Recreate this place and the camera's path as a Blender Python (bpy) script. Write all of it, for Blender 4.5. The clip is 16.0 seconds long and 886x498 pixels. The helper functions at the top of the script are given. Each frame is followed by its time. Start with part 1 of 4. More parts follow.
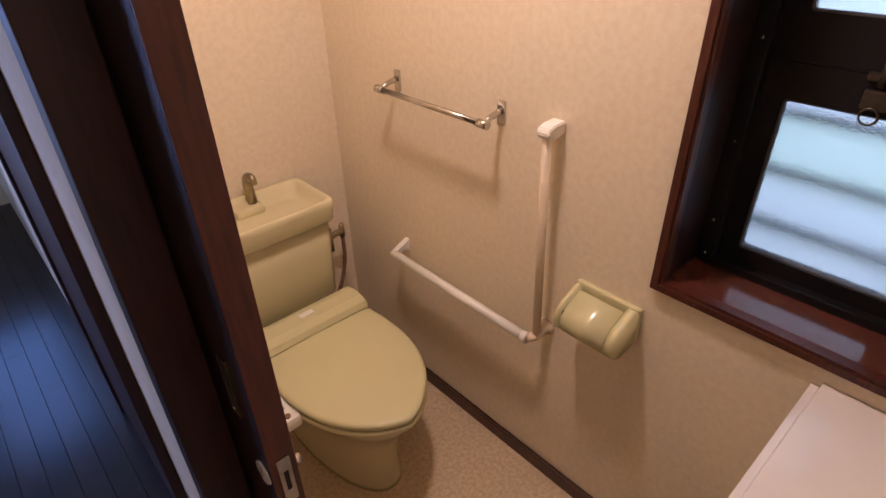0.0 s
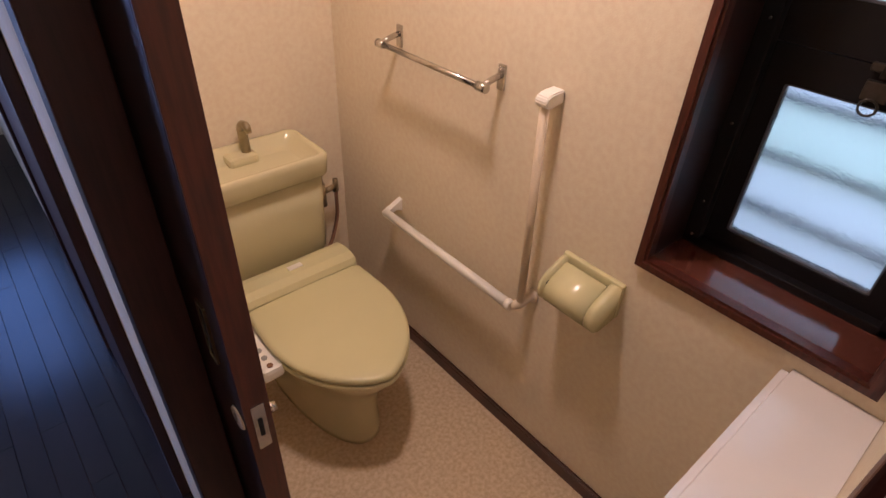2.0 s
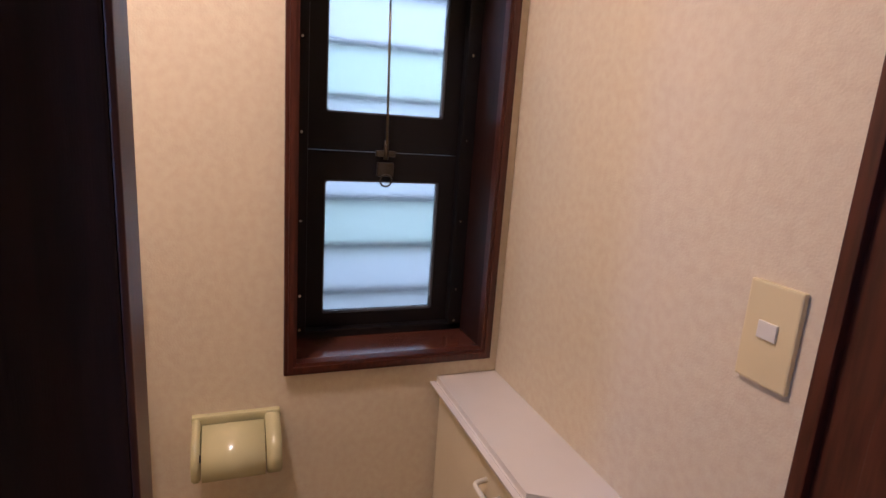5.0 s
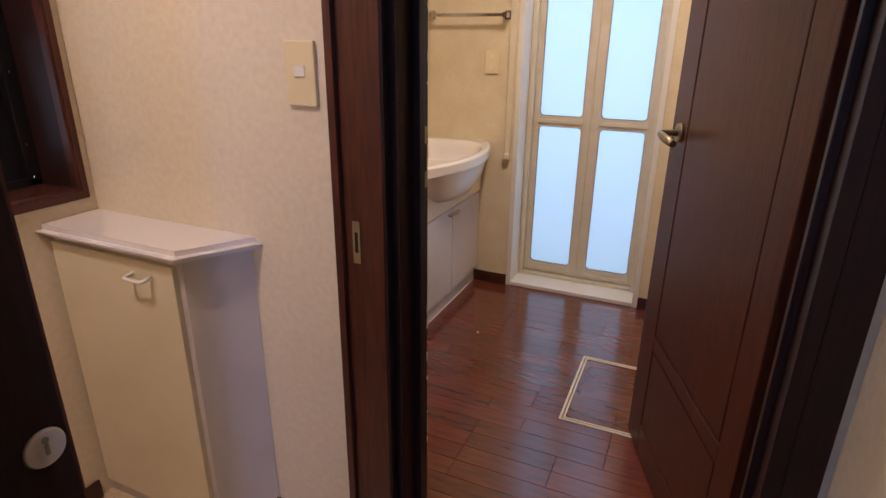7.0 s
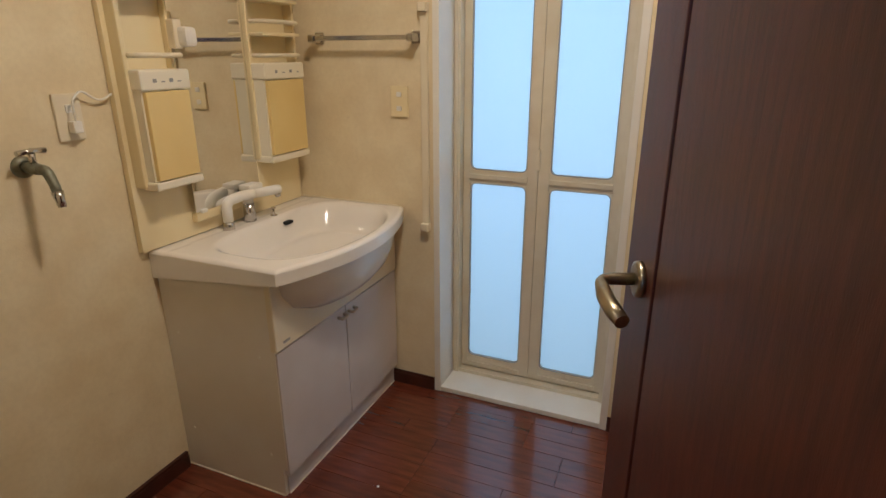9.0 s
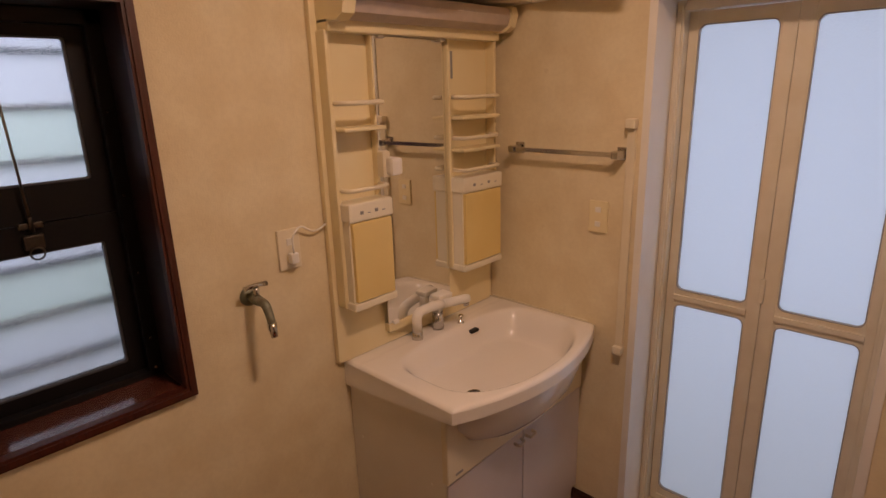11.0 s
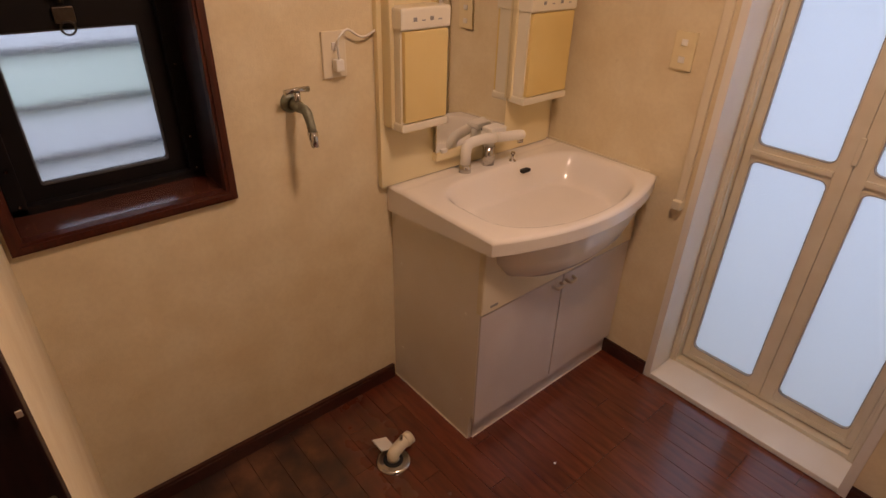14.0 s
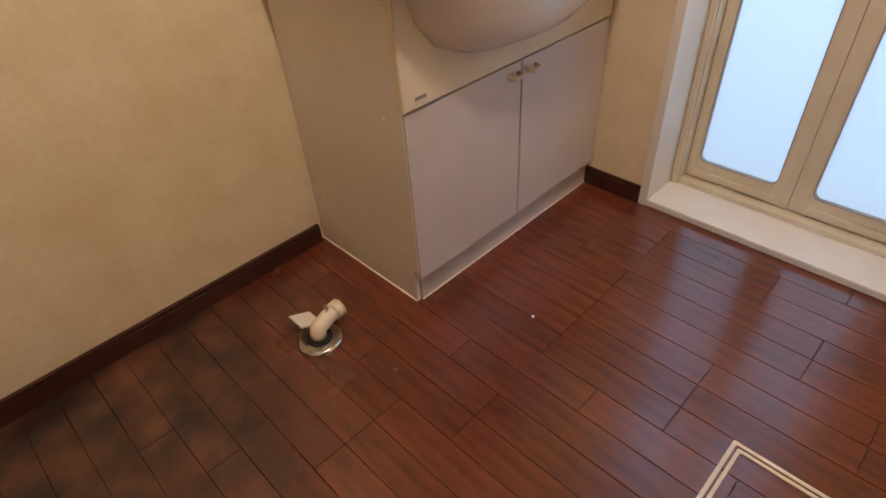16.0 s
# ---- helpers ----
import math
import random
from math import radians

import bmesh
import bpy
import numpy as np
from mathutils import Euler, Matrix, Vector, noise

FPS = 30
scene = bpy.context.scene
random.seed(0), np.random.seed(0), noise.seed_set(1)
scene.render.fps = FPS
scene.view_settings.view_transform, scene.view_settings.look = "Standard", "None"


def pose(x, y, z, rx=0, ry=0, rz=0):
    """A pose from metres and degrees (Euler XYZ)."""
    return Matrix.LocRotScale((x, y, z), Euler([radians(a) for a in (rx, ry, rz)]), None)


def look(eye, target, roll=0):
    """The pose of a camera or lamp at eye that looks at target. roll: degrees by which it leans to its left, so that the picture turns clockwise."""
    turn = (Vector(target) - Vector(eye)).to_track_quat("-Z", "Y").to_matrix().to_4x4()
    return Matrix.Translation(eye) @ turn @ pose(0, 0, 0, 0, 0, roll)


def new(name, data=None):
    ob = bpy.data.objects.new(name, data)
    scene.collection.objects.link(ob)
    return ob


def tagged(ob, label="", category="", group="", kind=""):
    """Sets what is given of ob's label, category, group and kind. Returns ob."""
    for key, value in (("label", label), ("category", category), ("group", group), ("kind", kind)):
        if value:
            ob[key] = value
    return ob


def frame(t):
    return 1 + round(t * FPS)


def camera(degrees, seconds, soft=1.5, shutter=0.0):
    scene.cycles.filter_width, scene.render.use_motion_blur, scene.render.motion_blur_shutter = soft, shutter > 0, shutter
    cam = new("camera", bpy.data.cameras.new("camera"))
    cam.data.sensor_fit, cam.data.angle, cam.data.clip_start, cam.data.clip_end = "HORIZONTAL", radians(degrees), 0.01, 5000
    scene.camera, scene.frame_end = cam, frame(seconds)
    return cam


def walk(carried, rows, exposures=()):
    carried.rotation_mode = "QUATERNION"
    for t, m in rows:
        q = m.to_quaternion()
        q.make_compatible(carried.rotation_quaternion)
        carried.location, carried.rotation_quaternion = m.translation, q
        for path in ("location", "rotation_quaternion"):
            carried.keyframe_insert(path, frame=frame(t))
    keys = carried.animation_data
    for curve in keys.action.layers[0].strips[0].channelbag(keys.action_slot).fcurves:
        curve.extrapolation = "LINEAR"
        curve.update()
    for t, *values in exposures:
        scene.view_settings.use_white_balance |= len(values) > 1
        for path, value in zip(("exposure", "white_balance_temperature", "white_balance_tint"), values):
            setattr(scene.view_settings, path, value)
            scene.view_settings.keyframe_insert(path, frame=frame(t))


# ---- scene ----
cam = camera(76.4, 16.0)
PATH = [
    (0, (-0.02, 1.919, 1.637), (1.102, 3.178, 0.562), -1.5),
    (0.5, (-0.009, 1.918, 1.63), (1.067, 3.125, 0.454), 0.4),
    (1, (-0.007, 1.914, 1.64), (1.066, 3.104, 0.443), 1.6),
    (1.5, (-0.006, 1.912, 1.64), (1.066, 3.103, 0.443), 2.3),
    (2, (-0.004, 1.905, 1.638), (1.076, 3.1, 0.454), 2.7),
    (2.5, (-0.041, 1.959, 1.629), (1.097, 3.205, 0.556), 2.7),
    (3, (-0.092, 2.051, 1.599), (1.282, 3.236, 0.757), 4.2),
    (3.5, (-0.048, 2.105, 1.542), (1.67, 2.923, 0.925), 5.1),
    (3.7, (-0.035, 2.138, 1.545), (1.77, 2.774, 0.966), 3.7),
    (5.8, (-0.273, 2.674, 1.343), (1.169, 1.369, 0.878), 3.5),
    (6, (-0.287, 2.725, 1.324), (1.04, 1.317, 0.814), 2.7),
    (6.5, (-0.373, 2.828, 1.31), (0.685, 1.25, 0.685), 1.1),
    (7, (-0.456, 2.824, 1.282), (0.298, 1.105, 0.592), 0.7),
    (7.5, (-0.467, 2.657, 1.29), (0.111, 0.878, 0.583), 1.3),
    (8, (-0.457, 2.41, 1.312), (0.076, 0.619, 0.599), 1.4),
    (8.5, (-0.516, 2.113, 1.345), (0.072, 0.337, 0.638), 1.2),
    (9, (-0.452, 1.899, 1.355), (0.287, 0.16, 0.699), -0.1),
    (9.5, (-0.412, 1.76, 1.405), (0.554, 0.125, 0.778), -1.8),
    (10, (-0.415, 1.738, 1.493), (0.734, 0.217, 0.887), -3.4),
    (10.2, (-0.415, 1.749, 1.514), (0.808, 0.27, 0.951), -4.0),
    (12.3, (-0.317, 1.719, 1.78), (1.097, 0.465, 1.125), 0.8),
    (12.5, (-0.317, 1.717, 1.76), (1.081, 0.485, 1.033), 1.0),
    (13, (-0.326, 1.709, 1.7), (1.04, 0.517, 0.856), 1.3),
    (13.5, (-0.338, 1.701, 1.616), (1.002, 0.537, 0.695), 1.5),
    (14, (-0.346, 1.694, 1.511), (0.96, 0.562, 0.503), 1.5),
    (14.5, (-0.347, 1.69, 1.407), (0.911, 0.599, 0.299), 1.4),
    (15, (-0.338, 1.672, 1.296), (0.882, 0.604, 0.125), 1.0),
    (15.5, (-0.287, 1.59, 1.133), (0.892, 0.548, -0.101), -0.3),
    (16, (-0.23, 1.403, 1.018), (0.911, 0.354, -0.246), -4.2),
]
walk(cam, [(t, look(eye, target, roll)) for t, eye, target, roll in PATH], exposures=[(0, 0.22, 5500, 10), (2, 0.22, 5400, 9), (3, 0.12, 5400, 10), (3.5, -0.14, 5400, 12), (5.8, 0.12, 5200, 6), (7, 0.22, 5300, 5), (8.5, 0.33, 5200, -2), (9, -0.08, 5050, -7), (10.2, -0.55, 6200, 12), (12.3, -0.62, 6700, 22), (13.5, -0.4, 6600, 20), (15, 0.05, 6000, 10), (16, 0.45, 5500, 4)])

# ---- world and light ----
world = bpy.data.worlds.new("world")
scene.world = world
world.use_nodes = True
wn = world.node_tree
sky = wn.nodes.new("ShaderNodeTexSky")
sky.sky_type, sky.sun_disc, sky.sun_elevation, sky.sun_rotation = "NISHITA", False, radians(35), radians(120)
wn.links.new(sky.outputs[0], wn.nodes["Background"].inputs[0])
wn.nodes["Background"].inputs[1].default_value = 0.1


def area(name, eye, target, sx, sy, watts, colour, disk=False):
    data = bpy.data.lights.new(name, "AREA")
    data.shape = "DISK" if disk else "RECTANGLE"
    data.size, data.size_y = sx, sy
    data.energy, data.color = watts, colour
    ob = new(name, data)
    ob.matrix_world = look(eye, target)
    return ob


area("toilet_ceiling_lamp", (0.55, 2.72, 2.34), (0.55, 2.7201, 0), 0.16, 0.16, 12.8, (1.0, 0.69, 0.55), True)
area("washroom_ceiling_lamp", (-0.08, 0.95, 2.34), (-0.08, 0.9501, 0), 0.2, 0.2, 18, (1.0, 0.69, 0.5), True)
area("bath_daylight", (0.0, -1.55, 1.5), (0.0, 0, 0.9), 1.4, 1.2, 16, (0.7, 0.79, 1.0))
area("toilet_window_sky", (1.75, 2.12, 1.75), (1.2, 2.12, 1.35), 0.8, 0.8, 5, (0.72, 0.79, 1.0))
area("washroom_window_sky", (1.75, 1.49, 1.75), (1.2, 1.49, 1.35), 0.8, 0.8, 5, (0.72, 0.79, 1.0))
area("hall_window_sky", (-0.34, 6.36, 1.5), (-0.34, 3.0, 0.6), 0.7, 1.1, 6.5, (0.27, 0.42, 1.0))
area("side_room_daylight", (-1.25, 4.2, 1.4), (0.07, 3.0, 1.1), 0.7, 1.4, 32, (0.45, 0.53, 1.0))


# ---- materials ----
def mat(name, base, rough=0.5, dark=None, scale=30.0, fine=300.0, bump=0.1, metal=0.0, amount=0.5, stretch=(1, 1, 1), spec=0.5, rand=0.0, coat=0.0, thresh=(0.35, 0.65)):
    """Two-scale noise between base and dark, with fine relief."""
    m = bpy.data.materials.new(name)
    m.use_nodes = True
    t = m.node_tree
    b = t.nodes["Principled BSDF"]
    b.inputs["Roughness"].default_value = rough
    b.inputs["Metallic"].default_value = metal
    b.inputs["Specular IOR Level"].default_value = spec
    b.inputs["Coat Weight"].default_value = coat
    b.inputs["Coat Roughness"].default_value = 0.15
    dark = dark or tuple(c * 0.8 for c in base)
    co = t.nodes.new("ShaderNodeTexCoord")
    mp = t.nodes.new("ShaderNodeMapping")
    mp.inputs["Scale"].default_value = stretch
    t.links.new(co.outputs["Object"], mp.inputs[0])
    n1 = t.nodes.new("ShaderNodeTexNoise")
    n1.inputs["Scale"].default_value, n1.inputs["Detail"].default_value = scale, 4
    n2 = t.nodes.new("ShaderNodeTexNoise")
    n2.inputs["Scale"].default_value, n2.inputs["Detail"].default_value = fine, 2
    for n in (n1, n2):
        t.links.new(mp.outputs[0], n.inputs["Vector"])
    r = t.nodes.new("ShaderNodeMapRange")
    r.inputs[1].default_value, r.inputs[2].default_value = thresh
    t.links.new(n1.outputs["Fac"], r.inputs[0])
    mix = t.nodes.new("ShaderNodeMix")
    mix.data_type = "RGBA"
    mul = t.nodes.new("ShaderNodeMath")
    mul.operation = "MULTIPLY"
    mul.inputs[1].default_value = amount
    t.links.new(r.outputs[0], mul.inputs[0])
    t.links.new(mul.outputs[0], mix.inputs["Factor"])
    mix.inputs["A"].default_value, mix.inputs["B"].default_value = (*base, 1), (*dark, 1)
    out = mix.outputs["Result"]
    if rand:
        oi = t.nodes.new("ShaderNodeObjectInfo")
        rr = t.nodes.new("ShaderNodeMapRange")
        rr.inputs[3].default_value, rr.inputs[4].default_value = 1 - rand, 1 + rand
        t.links.new(oi.outputs["Random"], rr.inputs[0])
        hs = t.nodes.new("ShaderNodeHueSaturation")
        t.links.new(rr.outputs[0], hs.inputs["Value"])
        t.links.new(out, hs.inputs["Color"])
        out = hs.outputs[0]
    t.links.new(out, b.inputs["Base Color"])
    bp = t.nodes.new("ShaderNodeBump")
    bp.inputs["Strength"].default_value, bp.inputs["Distance"].default_value = bump, 0.002
    t.links.new(n2.outputs["Fac"], bp.inputs["Height"])
    t.links.new(bp.outputs[0], b.inputs["Normal"])
    return m


def frosted(name, colour, rough, bump, scale, through_mix):
    """Obscure glass: part scattered, part let through with a rough, hammered face."""
    m = bpy.data.materials.new(name)
    m.use_nodes = True
    t = m.node_tree
    b = t.nodes["Principled BSDF"]
    b.inputs["Base Color"].default_value = (*colour, 1)
    b.inputs["Transmission Weight"].default_value = 1
    b.inputs["Roughness"].default_value = rough
    b.inputs["IOR"].default_value = 1.15
    n = t.nodes.new("ShaderNodeTexNoise")
    n.inputs["Scale"].default_value = scale
    co = t.nodes.new("ShaderNodeTexCoord")
    t.links.new(co.outputs["Object"], n.inputs["Vector"])
    bp = t.nodes.new("ShaderNodeBump")
    bp.inputs["Strength"].default_value, bp.inputs["Distance"].default_value = bump, 0.004
    t.links.new(n.outputs["Fac"], bp.inputs["Height"])
    t.links.new(bp.outputs[0], b.inputs["Normal"])
    tr = t.nodes.new("ShaderNodeBsdfTranslucent")
    tr.inputs[0].default_value = (*colour, 1)
    t.links.new(bp.outputs[0], tr.inputs["Normal"])
    mx = t.nodes.new("ShaderNodeMixShader")
    mx.inputs[0].default_value = through_mix
    t.links.new(tr.outputs[0], mx.inputs[1])
    t.links.new(b.outputs[0], mx.inputs[2])
    t.links.new(mx.outputs[0], t.nodes["Material Output"].inputs[0])
    return m


def mirror_mat():
    m = bpy.data.materials.new("mirror_silver")
    m.use_nodes = True
    b = m.node_tree.nodes["Principled BSDF"]
    b.inputs["Base Color"].default_value = (0.82, 0.82, 0.8, 1)
    b.inputs["Metallic"].default_value, b.inputs["Roughness"].default_value = 1, 0.02
    return m


def stained_planks():
    """Red-brown varnished boards; grey-brown water stains where a washing machine stood."""
    m = mat("red_brown_boards", (0.155, 0.038, 0.018), 0.22, (0.085, 0.021, 0.012), 7, 180, 0.05, stretch=(1, 7, 1), amount=0.8, rand=0.17, coat=0.8)
    t = m.node_tree
    b = t.nodes["Principled BSDF"]
    geo = t.nodes.new("ShaderNodeNewGeometry")
    dist = t.nodes.new("ShaderNodeVectorMath")
    dist.operation = "DISTANCE"
    dist.inputs[1].default_value = (0.88, 1.52, 0)
    n = t.nodes.new("ShaderNodeTexNoise")
    n.inputs["Scale"].default_value, n.inputs["Detail"].default_value = 9, 6
    t.links.new(geo.outputs["Position"], n.inputs["Vector"])
    t.links.new(geo.outputs["Position"], dist.inputs[0])
    add = t.nodes.new("ShaderNodeMath")
    add.operation = "MULTIPLY_ADD"
    t.links.new(n.outputs["Fac"], add.inputs[0])
    add.inputs[1].default_value = 0.75
    t.links.new(dist.outputs["Value"], add.inputs[2])
    r = t.nodes.new("ShaderNodeMapRange")
    r.inputs[1].default_value, r.inputs[2].default_value, r.inputs[3].default_value, r.inputs[4].default_value = 0.72, 1.02, 0.95, 0
    t.links.new(add.outputs[0], r.inputs[0])
    n3 = t.nodes.new("ShaderNodeTexNoise")
    n3.inputs["Scale"].default_value, n3.inputs["Detail"].default_value = 7, 10
    t.links.new(geo.outputs["Position"], n3.inputs["Vector"])
    ramp = t.nodes.new("ShaderNodeValToRGB")
    ramp.color_ramp.elements[0].position, ramp.color_ramp.elements[0].color = 0.4, (0.022, 0.011, 0.007, 1)
    ramp.color_ramp.elements[1].position, ramp.color_ramp.elements[1].color = 0.66, (0.15, 0.062, 0.028, 1)
    mid = ramp.color_ramp.elements.new(0.52)
    mid.color = (0.065, 0.025, 0.013, 1)
    t.links.new(n3.outputs["Fac"], ramp.inputs[0])
    mx = t.nodes.new("ShaderNodeMix")
    mx.data_type = "RGBA"
    link = b.inputs["Base Color"].links[0]
    t.links.new(link.from_socket, mx.inputs["A"])
    t.links.new(ramp.outputs[0], mx.inputs["B"])
    t.links.new(r.outputs[0], mx.inputs["Factor"])
    t.links.new(mx.outputs["Result"], b.inputs["Base Color"])
    rg = t.nodes.new("ShaderNodeMapRange")
    rg.inputs[3].default_value, rg.inputs[4].default_value = 0.17, 0.55
    t.links.new(r.outputs[0], rg.inputs[0])
    t.links.new(rg.outputs[0], b.inputs["Roughness"])
    return m


def speckled(m):
    """Old wallpaper: a fine weave of tone and a few brown spots and smears."""
    t = m.node_tree
    b = t.nodes["Principled BSDF"]
    co = t.nodes.new("ShaderNodeTexCoord")
    for scale, lo, hi, amount, colour in ((70, 0.42, 0.62, 0.14, (0.6, 0.5, 0.33)), (11, 0.71, 0.77, 0.45, (0.4, 0.27, 0.14)), (2.2, 0.55, 0.75, 0.3, (0.62, 0.48, 0.27))):
        n = t.nodes.new("ShaderNodeTexNoise")
        n.inputs["Scale"].default_value, n.inputs["Detail"].default_value = scale, 5
        t.links.new(co.outputs["Object"], n.inputs["Vector"])
        r = t.nodes.new("ShaderNodeMapRange")
        r.inputs[1].default_value, r.inputs[2].default_value, r.inputs[4].default_value = lo, hi, amount
        t.links.new(n.outputs["Fac"], r.inputs[0])
        mx = t.nodes.new("ShaderNodeMix")
        mx.data_type = "RGBA"
        t.links.new(b.inputs["Base Color"].links[0].from_socket, mx.inputs["A"])
        mx.inputs["B"].default_value = (*colour, 1)
        t.links.new(r.outputs[0], mx.inputs["Factor"])
        t.links.new(mx.outputs["Result"], b.inputs["Base Color"])
    return m


M_PAPER = mat("cream_wallpaper", (0.79, 0.70, 0.53), 0.85, (0.71, 0.585, 0.43), 60, 260, 0.35, amount=0.55, spec=0.2)
M_PAPER2 = speckled(mat("washroom_wallpaper", (0.79, 0.69, 0.47), 0.8, (0.68, 0.55, 0.33), 9, 220, 0.4, amount=0.5, spec=0.2))
M_CEIL = mat("ceiling_paper", (0.8, 0.76, 0.68), 0.9)
M_BROWN = mat("brown_wood", (0.088, 0.022, 0.012), 0.36, (0.042, 0.01, 0.006), 22, 240, 0.12, stretch=(6, 6, 0.5), amount=0.85)
# Dark wood; on the sliding door and its far jamb it also paints shade.
M_DARK = mat("dark_and_shaded_wood", (0.03, 0.011, 0.009), 0.45, (0.013, 0.006, 0.005), 22, 240, 0.1, stretch=(6, 6, 0.5), amount=0.8, spec=0.3)
M_SILL = mat("varnished_brown_sill", (0.13, 0.04, 0.024), 0.12, (0.075, 0.022, 0.014), 14, 200, 0.02, stretch=(6, 0.6, 6), amount=0.8, spec=0.9, coat=1.0)
M_SKIRT = mat("dark_skirting", (0.07, 0.022, 0.014), 0.28, (0.035, 0.012, 0.008), 16, 200, 0.05, amount=0.8)
M_BLACK = mat("black_painted_aluminium", (0.009, 0.008, 0.009), 0.45, bump=0.03, spec=0.25)
M_PLANK = stained_planks()
# Dark hall wood taken down to near-black: the hall's shade is in the colour.
M_HALLP = mat("shade_darkened_hall_boards", (0.018, 0.011, 0.01), 0.2, (0.009, 0.006, 0.005), 9, 160, 0.05, stretch=(9, 1, 1), amount=0.8, rand=0.3)
M_JOINT = mat("board_joint_dark", (0.06, 0.022, 0.013), 0.6, (0.24, 0.15, 0.11), 5, 60, amount=0.9, thresh=(0.52, 0.62))
M_VINYL = mat("beige_cork_vinyl", (0.66, 0.53, 0.36), 0.5, (0.47, 0.34, 0.19), 75, 300, 0.08, amount=0.75)
M_OLIVE = mat("olive_ceramic", (0.62, 0.57, 0.35), 0.16, (0.58, 0.53, 0.32), 5, 100, 0.0, amount=0.4)
M_OLIVEP = mat("olive_plastic", (0.61, 0.57, 0.32), 0.3, (0.57, 0.53, 0.29), 6, 400, 0.03, amount=0.4)
M_HOLDER = mat("yellow_green_plastic", (0.63, 0.59, 0.34), 0.2, (0.57, 0.53, 0.28), 14, 200, 0.02)
M_WHITEP = mat("white_plastic", (0.82, 0.79, 0.72), 0.35, (0.76, 0.71, 0.62), 8, 300, 0.02)
M_IVORY = mat("ivory_plastic", (0.81, 0.70, 0.43), 0.35, (0.76, 0.63, 0.35), 7, 300, 0.02)
M_YELLOW = mat("yellowed_plastic_flap", (0.78, 0.60, 0.24), 0.38, (0.72, 0.53, 0.19), 6, 300, 0.02)
M_CERAM = mat("white_ceramic", (0.84, 0.80, 0.74), 0.12, (0.80, 0.75, 0.68), 5, 100, 0.0, amount=0.5)
M_PANEL = mat("white_melamine", (0.66, 0.61, 0.6), 0.4, (0.6, 0.54, 0.52), 6, 300, 0.02, amount=0.6)
M_SHELL = mat("pale_ivory_plastic", (0.82, 0.76, 0.6), 0.35, (0.77, 0.7, 0.52), 7, 300, 0.02)
M_TOP = mat("glossy_white_worktop", (0.8, 0.76, 0.74), 0.2, (0.76, 0.71, 0.69), 9, 300, 0.015, spec=0.6, coat=0.6)
# Lighter than the door fronts: lamplight on the vanity's side is in the colour.
M_SIDE = mat("lit_side_melamine", (0.77, 0.72, 0.63), 0.4, (0.7, 0.63, 0.52), 5, 300, 0.02, amount=0.6)
M_CREAMP = mat("cream_melamine", (0.78, 0.70, 0.52), 0.4, (0.72, 0.63, 0.45), 6, 300, 0.02, amount=0.6)
M_BATHF = mat("ivory_aluminium_frame", (0.74, 0.68, 0.53), 0.35, (0.66, 0.58, 0.42), 9, 300, 0.02, amount=0.7)
M_CHROME = mat("worn_chrome", (0.62, 0.6, 0.57), 0.16, (0.45, 0.42, 0.37), 30, 300, 0.03, metal=1)
M_BRASS = mat("tarnished_brass", (0.42, 0.36, 0.24), 0.32, (0.25, 0.21, 0.14), 40, 300, 0.05, metal=1)
M_BOLT = mat("dark_bronze", (0.09, 0.075, 0.06), 0.4, (0.05, 0.04, 0.03), 60, 300, 0.1, metal=0.8)
M_PATINA = mat("green_patina_brass", (0.25, 0.26, 0.2), 0.5, (0.16, 0.13, 0.08), 90, 300, 0.2, metal=0.7)
M_RAILP = mat("beige_rail_plastic", (0.68, 0.57, 0.43), 0.4, (0.56, 0.44, 0.3), 8, 300, 0.02)
M_HOLE = mat("black_hole", (0.01, 0.01, 0.01), 0.7)
M_RUST = mat("grime_brown", (0.2, 0.1, 0.05), 0.8, (0.1, 0.05, 0.03), 60)
M_GREY = mat("grey_print", (0.3, 0.29, 0.27), 0.6)
M_LINEN = mat("shadow_grey_diffuser", (0.52, 0.42, 0.34), 0.35)
M_RUBBER = mat("dark_gasket", (0.1, 0.1, 0.11), 0.6)
M_GASKET = mat("grey_gasket", (0.36, 0.34, 0.31), 0.6)
M_SLATCLIP = mat("grey_louvre_edge", (0.2, 0.22, 0.26), 0.5)
M_GLASS = frosted("hammered_window_glass", (0.95, 0.955, 0.965), 0.05, 0.7, 230, 0.82)
M_BATHG = frosted("bath_door_acrylic", (0.9, 0.95, 1.0), 0.5, 0.25, 160, 0.0)
M_SLAT = frosted("louvre_glass", (0.88, 0.9, 0.9), 0.6, 0.1, 20, 0.0)
M_SLAT2 = frosted("green_tinted_louvre_glass", (0.83, 0.9, 0.83), 0.6, 0.1, 20, 0.0)
M_MIRROR = mirror_mat()
M_SOIL = mat("garden_soil", (0.2, 0.17, 0.13), 0.9)


# ---- mesh helpers ----
def box(bm, x0, x1, y0, y1, z0, z1, m=None, bevel=0.0):
    geo = bmesh.ops.create_cube(bm, size=1)
    vs = geo["verts"]
    for v in vs:
        v.co = Vector(((x0 + x1) / 2 + v.co.x * abs(x1 - x0), (y0 + y1) / 2 + v.co.y * abs(y1 - y0), (z0 + z1) / 2 + v.co.z * abs(z1 - z0)))
    if bevel:
        es = list({e for v in vs for e in v.link_edges})
        r = bmesh.ops.bevel(bm, geom=es, offset=bevel, segments=2, affect="EDGES", profile=0.6)
        vs = list({v for f in r["faces"] for v in f.verts} | {v for v in vs if v.is_valid})
    if m is not None:
        bmesh.ops.transform(bm, matrix=m, verts=vs)
    return vs


